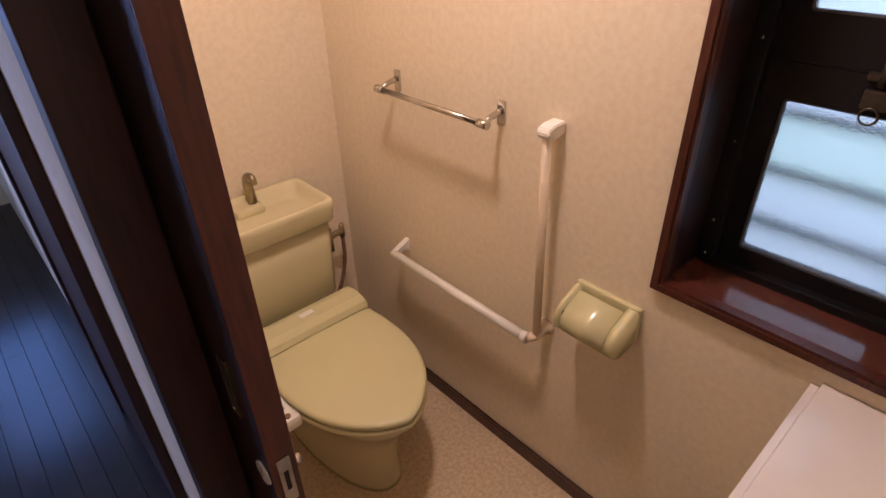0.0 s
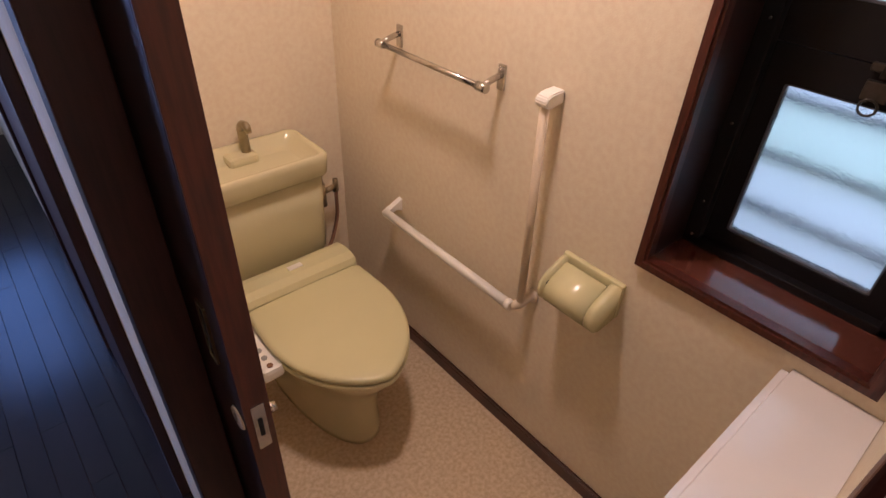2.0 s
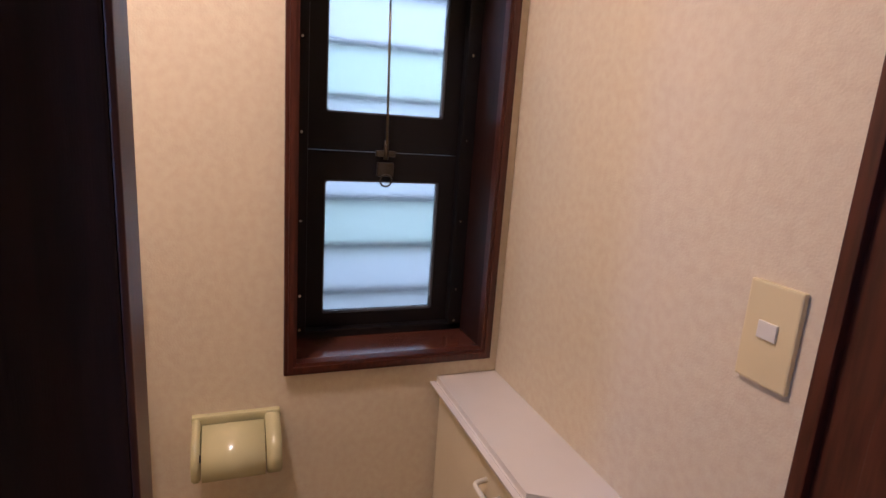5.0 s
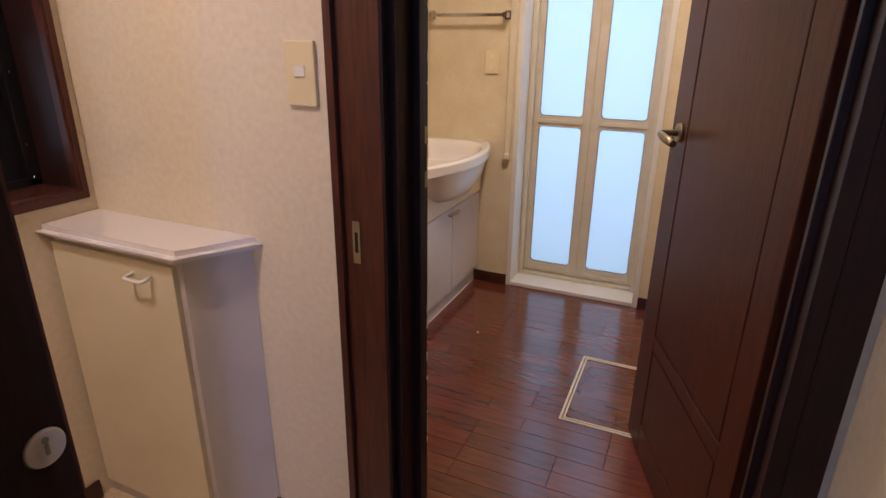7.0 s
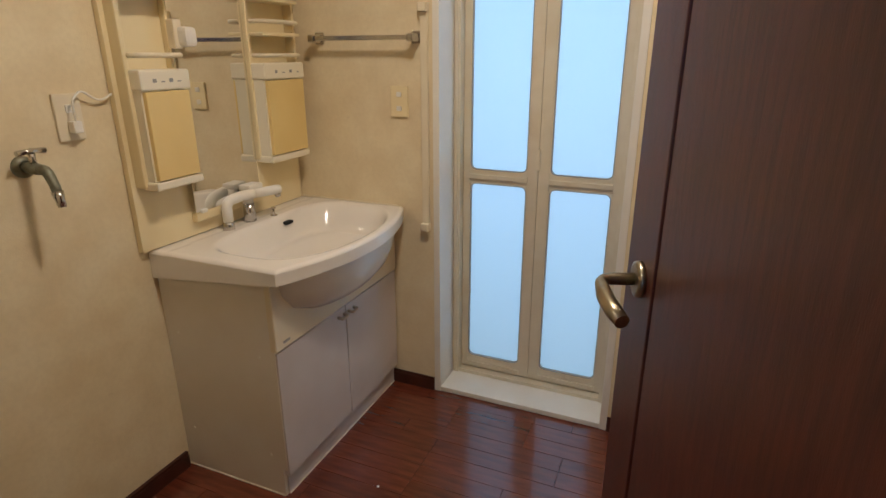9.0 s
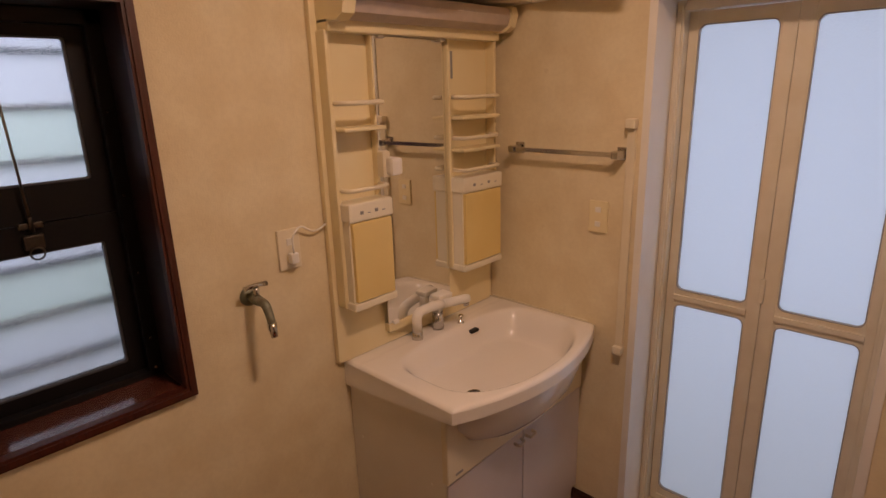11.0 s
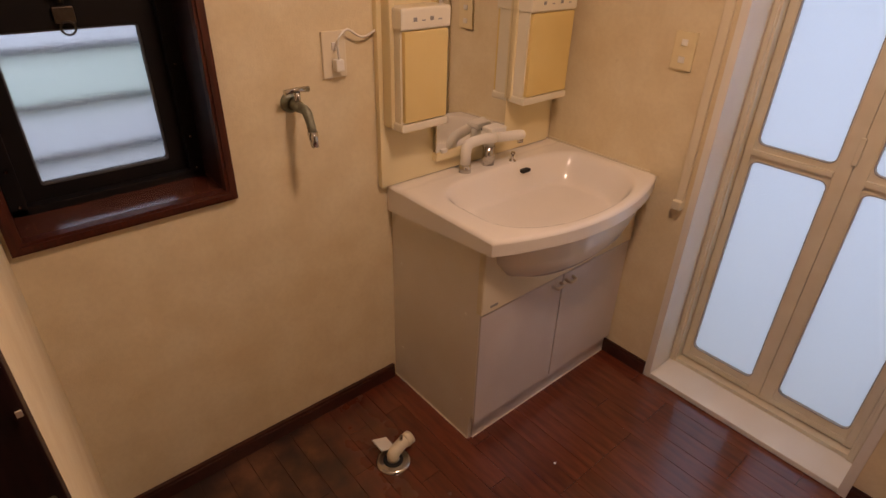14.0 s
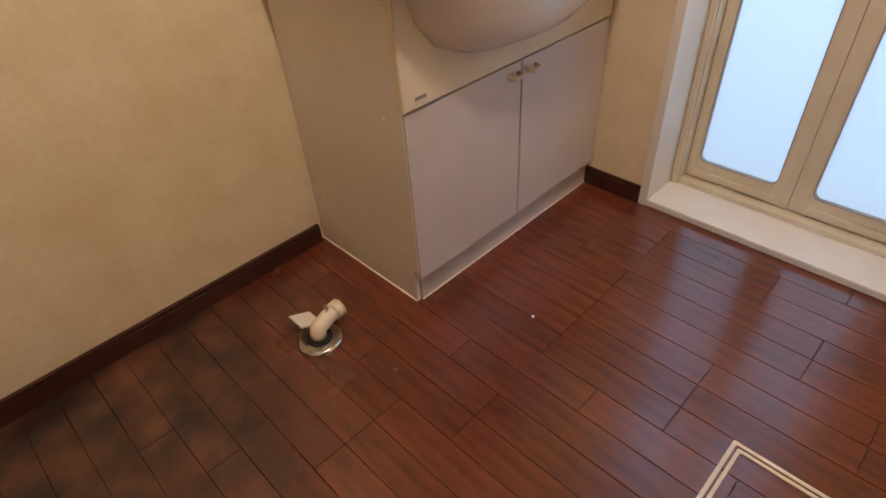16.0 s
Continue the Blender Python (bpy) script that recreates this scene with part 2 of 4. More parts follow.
def tube(bm, pts, r, n=12, cap=True):
    """A round bar along points; r is one radius or one for each point."""
    pts = [Vector(p) for p in pts]
    rs = r if isinstance(r, (list, tuple)) else [r] * len(pts)
    rings, side = [], None
    for i, p in enumerate(pts):
        d = (pts[min(i + 1, len(pts) - 1)] - pts[max(i - 1, 0)]).normalized()
        if side is None:
            side = d.orthogonal().normalized()
        side = (side - d * side.dot(d)).normalized()
        up = d.cross(side)
        rings.append([bm.verts.new(p + (side * math.cos(a) + up * math.sin(a)) * rs[i]) for a in [2 * math.pi * k / n for k in range(n)]])
    for a, b in zip(rings, rings[1:]):
        for k in range(n):
            f = bm.faces.new((a[k], a[(k + 1) % n], b[(k + 1) % n], b[k]))
            f.smooth = True
    if cap:
        bm.faces.new(rings[0][::-1])
        bm.faces.new(rings[-1])


def arc(points, k=6):
    """Rounds the corners of a polyline."""
    pts = [Vector(p) for p in points]
    out = [pts[0]]
    for a, b, c in zip(pts, pts[1:], pts[2:]):
        d = min((b - a).length, (c - b).length) * 0.4
        p, q = b + (a - b).normalized() * d, b + (c - b).normalized() * d
        out += [p.lerp(b, s).lerp(b.lerp(q, s), s) for s in [i / k for i in range(k + 1)]]
    return out + [pts[-1]]


def prism(bm, outline, axis, a, b):
    """An outline of pairs pushed along an axis from a to b."""
    def place(p, h):
        return {"x": (h, p[0], p[1]), "y": (p[0], h, p[1]), "z": (p[0], p[1], h)}[axis]
    lo = [bm.verts.new(place(p, a)) for p in outline]
    hi = [bm.verts.new(place(p, b)) for p in outline]
    n = len(outline)
    bm.faces.new(lo[::-1])
    bm.faces.new(hi)
    for k in range(n):
        bm.faces.new((lo[k], lo[(k + 1) % n], hi[(k + 1) % n], hi[k]))


def rrect(u0, u1, v0, v1, r, k=5):
    out = []
    for cu, cv, s in ((u1 - r, v1 - r, 0), (u0 + r, v1 - r, 90), (u0 + r, v0 + r, 180), (u1 - r, v0 + r, 270)):
        out += [(cu + r * math.cos(radians(s + 90 * i / k)), cv + r * math.sin(radians(s + 90 * i / k))) for i in range(k + 1)]
    return out


def ringframe(bm, outer, inner, axis, a, b):
    """A flat frame between two outlines with the same number of points."""
    def place(p, h):
        return {"x": (h, p[0], p[1]), "y": (p[0], h, p[1]), "z": (p[0], p[1], h)}[axis]
    vs = [[bm.verts.new(place(p, h)) for p in o] for o in (outer, inner) for h in (a, b)]
    n = len(outer)
    for k in range(n):
        j = (k + 1) % n
        for s, t in ((0, 1), (1, 3), (3, 2), (2, 0)):
            bm.faces.new((vs[s][k], vs[s][j], vs[t][j], vs[t][k]))


def loft(bm, rings, cap=True):
    vs = [[bm.verts.new(p) for p in r] for r in rings]
    n = len(rings[0])
    for a, b in zip(vs, vs[1:]):
        for k in range(n):
            f = bm.faces.new((a[k], a[(k + 1) % n], b[(k + 1) % n], b[k]))
            f.smooth = True
    if cap:
        bm.faces.new(vs[0][::-1])
        bm.faces.new(vs[-1])


def mesh_of(name, bm, material):
    bmesh.ops.recalc_face_normals(bm, faces=bm.faces)
    me = bpy.data.meshes.new(name)
    bm.to_mesh(me)
    bm.free()
    me.materials.append(material)
    return me


def part(name, bm, material, parent, label=""):
    ob = new(name, mesh_of(name, bm, material))
    ob.parent = parent
    if parent.data is None and parent not in OWN_SPACE:
        ob.matrix_parent_inverse = parent.matrix_basis.inverted()
    if label:
        ob["label"] = label
    return ob


def thing(name, at, label, category, group="", kind=""):
    ob = new(name)
    ob.location = at
    ob.empty_display_size = 0.05
    return tagged(ob, label, category, group, kind)


OWN_SPACE = []          # things whose parts are built about their own base


def solid(name, bm, material, label, category, group="", kind=""):
    return tagged(new(name, mesh_of(name, bm, material)), label, category, group, kind)


def wall(name, material, label, boxes):
    bm = bmesh.new()
    for b in boxes:
        box(bm, *b)
    return solid(name, bm, material, label, "wall", kind="structure")


def B(*a, **k):
    bm = bmesh.new()
    box(bm, *a, **k)
    return bm


def TB(*a, **k):
    bm = bmesh.new()
    tube(bm, *a, **k)
    return bm


# ---- structure ----
TOP = 2.4
CS, CN, NW = 1.73, 1.85, 3.62          # partition faces, north wall of the toilet
WT = (1.875, 2.363)                    # toilet window, outer casing
WW = (1.238, 1.722)                    # washroom window, outer casing
WZ = (0.885, 1.85)
LEFT, WEST = -0.76, -0.72


def window_wall(y0, y1, w):
    return [(1.0, 1.2, y0, w[0] + 0.02, 0, TOP), (1.0, 1.2, w[1] - 0.02, y1, 0, TOP), (1.0, 1.2, w[0] + 0.02, w[1] - 0.02, 0, WZ[0] + 0.02), (1.0, 1.2, w[0] + 0.02, w[1] - 0.02, WZ[1] - 0.02, TOP)]


wall("wall_east_washroom", M_PAPER2, "cream wallpapered outer wall with a narrow window", window_wall(-0.2, 1.79, WW))
wall("wall_east_toilet", M_PAPER, "mottled cream wallpapered wall with a narrow window", window_wall(1.79, 3.74, WT))
wall("wall_north_toilet", M_PAPER, "mottled cream wallpaper behind the cistern", [(0.22, 1.0, NW, NW + 0.12, 0, TOP)])
wall("wall_partition_toilet", M_PAPER, "cream wallpapered partition with a light switch", [(0.2, 1.0, 1.79, CN, 0, TOP)])
wall("wall_partition_washroom", M_PAPER2, "cream wallpapered partition beside the doorway", [(0.09, 1.0, CS, 1.79, 0, TOP), (-0.69, 0.09, CS, 1.79, 2.03, TOP), (-0.9, -0.69, CS, 1.79, 0, TOP)])
wall("wall_hall_south", M_PAPER, "cream hall wall over the washroom doorway", [(-0.69, 0.09, 1.79, CN, 2.03, TOP), (0.09, 0.2, 1.79, CN, 2.03, TOP), (-0.9, -0.69, 1.79, CN, 0, TOP)])
wall("wall_toilet_west_inner", M_PAPER, "cream inner skin of the sliding door pocket", [(0.198, 0.22, 2.66, 3.74, 0, TOP), (0.198, 0.22, CN, 2.66, 2.03, TOP)])
wall("wall_hall_east", M_PAPER, "cream hall wall beside the toilet doorway", [(0.072, 0.125, 2.702, 3.1, 0, TOP), (0.072, 0.125, 3.1, 6.3, 0, TOP), (0.072, 0.125, CN, 2.702, 2.03, TOP)])
wall("wall_hall_west", M_PAPER, "cream hall wall", [(LEFT - 0.14, LEFT, CN, 3.75, 0, TOP), (LEFT - 0.14, LEFT, 4.55, 6.3, 0, TOP), (LEFT - 0.14, LEFT, 3.75, 4.55, 2.0, TOP)])
wall("wall_hall_north", M_PAPER, "hall end wall with a bright opening", [(LEFT - 0.14, 0.125, 6.2, 6.3, 0, 0.9), (LEFT - 0.14, 0.125, 6.2, 6.3, 2.1, TOP), (LEFT - 0.14, -0.66, 6.2, 6.3, 0.9, 2.1), (0.0, 0.125, 6.2, 6.3, 0.9, 2.1)])
wall("wall_south", M_PAPER2, "cream wallpapered wall round the bath door", [(0.392, 1.0, -0.2, 0, 0, TOP), (-0.9, -0.318, -0.2, 0, 0, TOP), (-0.318, 0.392, -0.2, 0, 1.87, TOP)])
wall("wall_west", M_PAPER2, "cream wallpapered washroom wall", [(WEST - 0.18, WEST, 0, CS, 0, TOP)])
wall("wall_bath", M_WHITEP, "white bathroom enclosure walls", [(-0.9, -0.86, -1.9, -0.2, 0, TOP), (0.86, 0.9, -1.9, -0.2, 0, TOP), (-0.9, 0.9, -1.94, -1.9, 0, TOP)])
for nm, b in (("ceiling", (-0.9, 1.2, -0.2, 3.74, TOP, TOP + 0.1)), ("ceiling_hall", (-0.9, 0.22, 3.74, 6.3, TOP, TOP + 0.1)), ("ceiling_bath", (-0.9, 0.9, -1.94, -0.2, TOP, TOP + 0.1))):
    solid(nm, B(*b), M_CEIL, "plain pale ceiling", "ceiling", kind="structure")
solid("floor_toilet", B(0.09, 1.0, CN, 3.74, -0.05, 0.0), M_VINYL, "beige speckled vinyl toilet floor", "floor", kind="structure")
wall("wall_side_room", M_WHITEP, "plain walls of the bright side room", [(-1.7, -1.6, 3.4, 4.9, 0, TOP), (-1.6, -0.9, 3.4, 3.5, 0, TOP), (-1.6, -0.9, 4.8, 4.9, 0, TOP)])
solid("ceiling_side_room", B(-1.7, -0.9, 3.4, 4.9, TOP, TOP + 0.1), M_CEIL, "plain pale ceiling", "ceiling", kind="structure")
solid("floor_side_room", B(-1.7, -0.9, 3.4, 4.9, -0.05, -0.001), M_DARK, "dark wooden side room floor", "floor", kind="structure")
solid("floor_bath", B(-0.9, 0.9, -1.94, -0.2, -0.05, 0.0), M_WHITEP, "pale bathroom floor", "floor", kind="structure")
floor_wash = solid("floor_washroom", B(WEST, 1.0, -0.2, 1.79, -0.05, -0.004), M_JOINT, "red-brown wooden board floor, water-stained in one corner", "floor", kind="structure")
floor_hall = solid("floor_hall", B(-0.9, 0.09, 1.79, 6.3, -0.05, -0.004), M_JOINT, "dark brown wooden board hall floor, boards darkened further for shade", "floor", kind="structure")
solid("ground", B(1.2, 60, -40, 40, -0.4, -0.3), M_SOIL, "bare garden soil outside", "ground", kind="structure")


def skirt(name, x0, x1, y0, y1, h=0.06):
    bm = bmesh.new()
    box(bm, x0, x1, y0, y1, 0, h * 0.8, bevel=0.002)
    if abs(x1 - x0) > abs(y1 - y0):
        box(bm, x0, x1, y0 + 0.002, y1 - 0.002, h * 0.8, h, bevel=0.0015)
    else:
        box(bm, x0 + 0.002, x1 - 0.002, y0, y1, h * 0.8, h, bevel=0.0015)
    return solid(name, bm, M_SKIRT, "dark brown wooden skirting board", "baseboard", kind="structure")


skirt("baseboard", 0.984, 1.0, 0.765, CS, 0.06)
skirt("baseboard", 0.392, 0.6, 0.0, 0.011)
skirt("baseboard", WEST, -0.318, 0.0, 0.011)
skirt("baseboard", 0.13, 0.989, CS - 0.011, CS)
skirt("baseboard", 0.989, 1.0, 2.02, NW)
skirt("baseboard", 0.22, 0.989, NW - 0.011, NW)
skirt("baseboard", 0.2, 0.5, CN, CN + 0.011)


# ---- windows ----
def casement(name, w, label):
    y0, y1 = w
    win = thing(name, (1.0, (y0 + y1) / 2, WZ[0]), label, "window", kind="structure")
    c = 0.026
    bm = bmesh.new()
    ringframe(bm, rrect(y0, y1, WZ[0], WZ[1], 0.001, 1), rrect(y0 + c, y1 - c, WZ[0] + c, WZ[1] - c, 0.001, 1), "x", 0.985, 1.01)
    ringframe(bm, rrect(y0 + 0.008, y1 - 0.008, WZ[0] + 0.008, WZ[1] - 0.008, 0.001, 1), rrect(y0 + 0.019, y1 - 0.019, WZ[0] + 0.019, WZ[1] - 0.019, 0.001, 1), "x", 0.98, 0.986)
    part("window_frame", bm, M_BROWN, win, "brown wooden casing")
    bm = bmesh.new()
    box(bm, 1.01, 1.16, y0 + 0.021, y0 + c, WZ[0] + c, WZ[1] - c)
    box(bm, 1.01, 1.16, y1 - c, y1 - 0.021, WZ[0] + c, WZ[1] - c)
    box(bm, 1.01, 1.16, y0 + 0.021, y1 - 0.021, WZ[1] - c, WZ[1] - 0.021)
    part("window_reveal", bm, M_DARK, win)
    part("window_sill", B(1.01, 1.125, y0 + c, y1 - c, WZ[0] + 0.021, WZ[0] + c, bevel=0.001), M_SILL, win, "glossy brown sill board")
    ym, py0, py1 = (y0 + y1) / 2, (y0 + y1) / 2 - 0.142, (y0 + y1) / 2 + 0.142
    zl, zu = (0.963, 1.293), (1.447, 1.765)
    a, b = y0 + c, y1 - c
    bm = bmesh.new()
    box(bm, 1.125, 1.19, a, a + 0.035, WZ[0] + c, WZ[1] - c, bevel=0.003)
    box(bm, 1.125, 1.19, b - 0.035, b, WZ[0] + c, WZ[1] - c, bevel=0.003)
    box(bm, 1.125, 1.19, a, b, WZ[0] + 0.021, WZ[0] + 0.045, bevel=0.003)
    box(bm, 1.125, 1.19, a, b, WZ[1] - 0.06, WZ[1] - c, bevel=0.003)
    part("outer_frame", bm, M_BLACK, win, "black aluminium frame")
    for nm, z in (("lower_sash", zl), ("upper_sash", zu)):
        x = 1.15
        zo = (WZ[0] + 0.045, 1.36) if nm == "lower_sash" else (1.362, WZ[1] - 0.06)
        bm = bmesh.new()
        ringframe(bm, rrect(a + 0.03, b - 0.03, zo[0], zo[1], 0.004), rrect(py0, py1, z[0], z[1], 0.008), "x", x, x + 0.032)
        sash = part(nm, bm, M_BLACK, win, "black aluminium sash")
        bm = bmesh.new()
        ringframe(bm, rrect(py0, py1, z[0], z[1], 0.008), rrect(py0 + 0.004, py1 - 0.004, z[0] + 0.004, z[1] - 0.004, 0.007), "x", x + 0.004, x + 0.014)
        part("gasket", bm, M_RUBBER, sash)
        bm = bmesh.new()
        prism(bm, rrect(py0 - 0.003, py1 + 0.003, z[0] - 0.003, z[1] + 0.003, 0.008), "x", x + 0.014, x + 0.018)
        pane = part("pane", bm, M_GLASS, sash, "hammered obscure glass pane")
        pane.visible_shadow = False
    bm = bmesh.new()
    for zz in (WZ[0] + 0.05, 1.02, 1.2, 1.4, 1.6):
        for yy in (a + 0.02, b - 0.02):
            tube(bm, [(1.126, yy, zz), (1.121, yy, zz)], [0.005, 0.003], 8)
    part("screws", bm, M_CHROME, win)
    # bolt with a pull rod on the meeting rail
    bm = bmesh.new()
    box(bm, 1.138, 1.15, ym - 0.024, ym + 0.024, 1.352, 1.366, bevel=0.003)
    box(bm, 1.136, 1.15, ym - 0.02, ym + 0.02, 1.305, 1.338, bevel=0.003)
    tube(bm, [(1.14, ym, 1.345), (1.14, ym, 1.39)], 0.006, 8)
    latch = part("latch", bm, M_BOLT, win, "tarnished metal bolt")
    bm = bmesh.new()
    tube(bm, [(1.132 + 0.0, ym + 0.014 * math.cos(k * 0.5236), 1.296 + 0.014 * math.sin(k * 0.5236)) for k in range(13)], 0.0025, 6)
    part("ring", bm, M_BOLT, latch)
    bm = bmesh.new()
    tube(bm, [(1.135, ym, 1.38), (1.12, ym + 0.012, 1.79)], 0.003, 8)
    tube(bm, [(1.12, ym + 0.012 + 0.016 * math.cos(k * 0.5236 - 1.2), 1.806 + 0.016 * math.sin(k * 0.5236 - 1.2)) for k in range(11)], 0.003, 6)
    part("pull_rod", bm, M_BRASS, latch, "thin metal pull rod with a hook")
    # louvred shutter outside
    sh = thing("louvre_shutter", (1.27, ym, 0.85), "pale translucent louvred shutter outside the window", "shutter", "window shutters")
    pitch = 0.127
    for k in range(-1, 8):
        z = 0.982 + pitch * k
        bm = B(-0.003, 0.003, y0 - 0.05, y1 + 0.05, -0.068, 0.068, m=Matrix.Translation((1.29, 0, z + pitch / 2)) @ Matrix.Rotation(radians(-14), 4, "Y"))
        part("slat", bm, M_SLAT2 if k % 3 == 1 else M_SLAT, sh)
        part("slat_edge", B(1.268, 1.284, y0 - 0.05, y1 + 0.05, z - 0.008, z + 0.004), M_SLATCLIP, sh)
    for yy in (y0 - 0.06, y1 + 0.04):
        part("side_rail", B(1.2, 1.32, yy, yy + 0.02, 0.82, 1.98), M_BLACK, sh)


casement("window_1", WT, "narrow black two-sash window in a brown wooden casing")
casement("window_2", WW, "narrow black two-sash window in a brown casing beside the partition")

# ---- toilet doorway and sliding door ----
frm = thing("door_frame_1", (0.14, 1.87, 0), "dark brown wooden toilet door frame, far jamb coloured as shaded", "door frame", kind="structure")
bm = bmesh.new()
box(bm, 0.085, 0.138, CN, 1.888, 0, 2.03, bevel=0.002)
box(bm, 0.187, 0.205, CN, 1.888, 0, 2.03, bevel=0.002)
box(bm, 0.138, 0.187, CN, 1.876, 0, 2.03)
part("jamb", bm, M_BROWN, frm)
bm = bmesh.new()
for k in range(3):
    box(bm, 0.0815 - 0.001 * k, 0.0865, 1.852 + 0.013 * k, 1.86 + 0.013 * k, 0, 2.03, bevel=0.002)
part("groove_moulding", bm, M_DARK, frm)
# Far jamb: same frame, in the darker wood to show it turned from light.
part("jamb", B(0.06, 0.134, 2.648, 2.702, 0, 2.03, bevel=0.003), M_DARK, frm)
part("head", B(0.06, 0.21, 1.888, 2.648, 2.03, 2.055, bevel=0.002), M_BROWN, frm)
bm = bmesh.new()
ringframe(bm, rrect(0.148, 0.166, 0.838, 0.932, 0.003), rrect(0.153, 0.161, 0.862, 0.908, 0.002), "y", 1.876, 1.8785)
strike = part("strike_plate", bm, M_CHROME, frm, "small steel strike plate")
part("strike_slot", B(0.152, 0.162, 1.8755, 1.877, 0.86, 0.91), M_HOLE, strike)

sd = thing("sliding_door", (0.16, 2.9, 0), "dark brown wooden sliding door, half open, shade in its face colour", "door")
# Leaf coloured darker for its unlit face, the edge lighter where lamplight falls.
part("leaf", B(0.14, 0.184, 2.514, 3.28, 0.006, 2.025, bevel=0.002), M_DARK, sd)
part("lit_edge", B(0.1405, 0.1835, 2.51, 2.514, 0.006, 2.025, bevel=0.001), M_BROWN, sd, "leaf edge in lighter red-brown, as lit")
bm = bmesh.new()
ringframe(bm, rrect(2.563, 2.594, 0.967, 1.083, 0.003), rrect(2.566, 2.591, 0.971, 1.079, 0.002), "x", 0.136, 0.141)
pull = part("pull", bm, M_BRASS, sd, "recessed metal finger pull")
part("pull_recess", B(0.1385, 0.1395, 2.5655, 2.5915, 0.9705, 1.0795), M_HOLE, pull)
bm = bmesh.new()
tube(bm, [(0.1395, 2.54, 0.862), (0.136, 2.54, 0.862)], [0.023, 0.021], 24)
lock = part("lock_disc", bm, M_RAILP, sd, "pale round lock plate")
bm = bmesh.new()
box(bm, 0.134, 0.136, 2.538, 2.542, 0.855, 0.868)
tube(bm, [(0.136, 2.54, 0.873), (0.1345, 2.54, 0.873)], 0.004, 8)
part("lock_slot", bm, M_BRASS, lock)
bm = bmesh.new()
ringframe(bm, rrect(0.151, 0.173, 0.8, 0.905, 0.003), rrect(0.158, 0.166, 0.83, 0.875, 0.002), "y", 2.507, 2.511)
lp = part("latch_plate", bm, M_CHROME, sd, "steel latch plate on the door's edge")
part("latch_slot", B(0.157, 0.167, 2.5085, 2.5105, 0.829, 0.876), M_HOLE, lp)
part("inner_knob", TB([(0.184, 2.535, 0.85), (0.2, 2.535, 0.85)], [0.011, 0.009], 12), M_CHROME, sd)

hd = thing("hall_door", (0.06, 3.5, 0), "closed dark brown wooden hall door with casing", "door")
part("casing", B(0.046, 0.072, 3.08, 3.15, 0, 2.05, bevel=0.003), M_DARK, hd)
part("leaf", B(0.055, 0.0715, 3.15, 3.85, 0.005, 2.0, bevel=0.002), M_DARK, hd)
part("casing", B(0.046, 0.072, 3.85, 3.92, 0, 2.05, bevel=0.003), M_DARK, hd)

# ---- washroom doorway and door ----
frm = thing("door_frame_2", (-0.3, 1.79, 0), "dark brown wooden washroom door frame with a worn edge", "door frame", kind="structure")
bm = bmesh.new()
box(bm, 0.062, 0.09, CS - 0.0, 1.862, 0, 2.03, bevel=0.002)
box(bm, 0.047, 0.0625, 1.775, 1.80, 0, 2.03, bevel=0.002)
part("jamb", bm, M_DARK, frm)
bm = bmesh.new()
box(bm, -0.69, -0.662, CS, 1.862, 0, 2.03, bevel=0.002)
box(bm, -0.6625, -0.647, 1.775, 1.80, 0, 2.03, bevel=0.002)
part("jamb", bm, M_DARK, frm)
part("head", B(-0.662, 0.062, CS - 0.008, 1.862, 2.0, 2.03, bevel=0.002), M_DARK, frm)
part("casing", B(-0.745, -0.69, CN, 1.862, 0, 2.06, bevel=0.003), M_DARK, frm)
bm = bmesh.new()
ringframe(bm, rrect(1.736, 1.76, 0.985, 1.115, 0.003), rrect(1.741, 1.755, 1.02, 1.08, 0.002), "x", 0.0595, 0.0622)
strike = part("strike_plate", bm, M_BRASS, frm, "worn brass strike plate")
part("strike_slot", B(0.0605, 0.0618, 1.74, 1.756, 1.018, 1.082), M_HOLE, strike)
bm = bmesh.new()
rnd = random.Random(5)
for k in range(26):
    z = rnd.uniform(0.3, 1.5)
    box(bm, 0.0605, 0.0622, 1.732, 1.7325 + rnd.uniform(0.001, 0.004), z, z + rnd.uniform(0.005, 0.03))
part("chips", bm, M_RAILP, frm, "pale chips along the worn edge")

door = thing("door_1", (-0.658, 1.702, 0), "brown wooden panelled washroom door standing open", "door", kind="structure")
OWN_SPACE.append(door)
door.rotation_euler = (0, 0, math.atan2(-0.682, 0.25))
LEAF = 0.712
bm = bmesh.new()
box(bm, 0.004, LEAF - 0.004, -0.01, 0.01, 0.012, 1.99)
for u0, u1 in ((0.0, 0.088), (0.59, LEAF)):
    box(bm, u0, u1, -0.018, 0.018, 0.008, 1.995, bevel=0.003)
for z0, z1 in ((0.008, 0.11), (0.392, 0.44), (1.9, 1.995)):
    box(bm, 0.088, 0.59, -0.0178, 0.0178, z0, z1, bevel=0.002)
part("leaf", bm, M_BROWN, door)
for z0, z1 in ((0.11, 0.392), (0.44, 1.9)):
    part("panel", B(0.094, 0.584, -0.017, 0.017, z0 + 0.006, z1 - 0.006, bevel=0.003), M_BROWN, door)
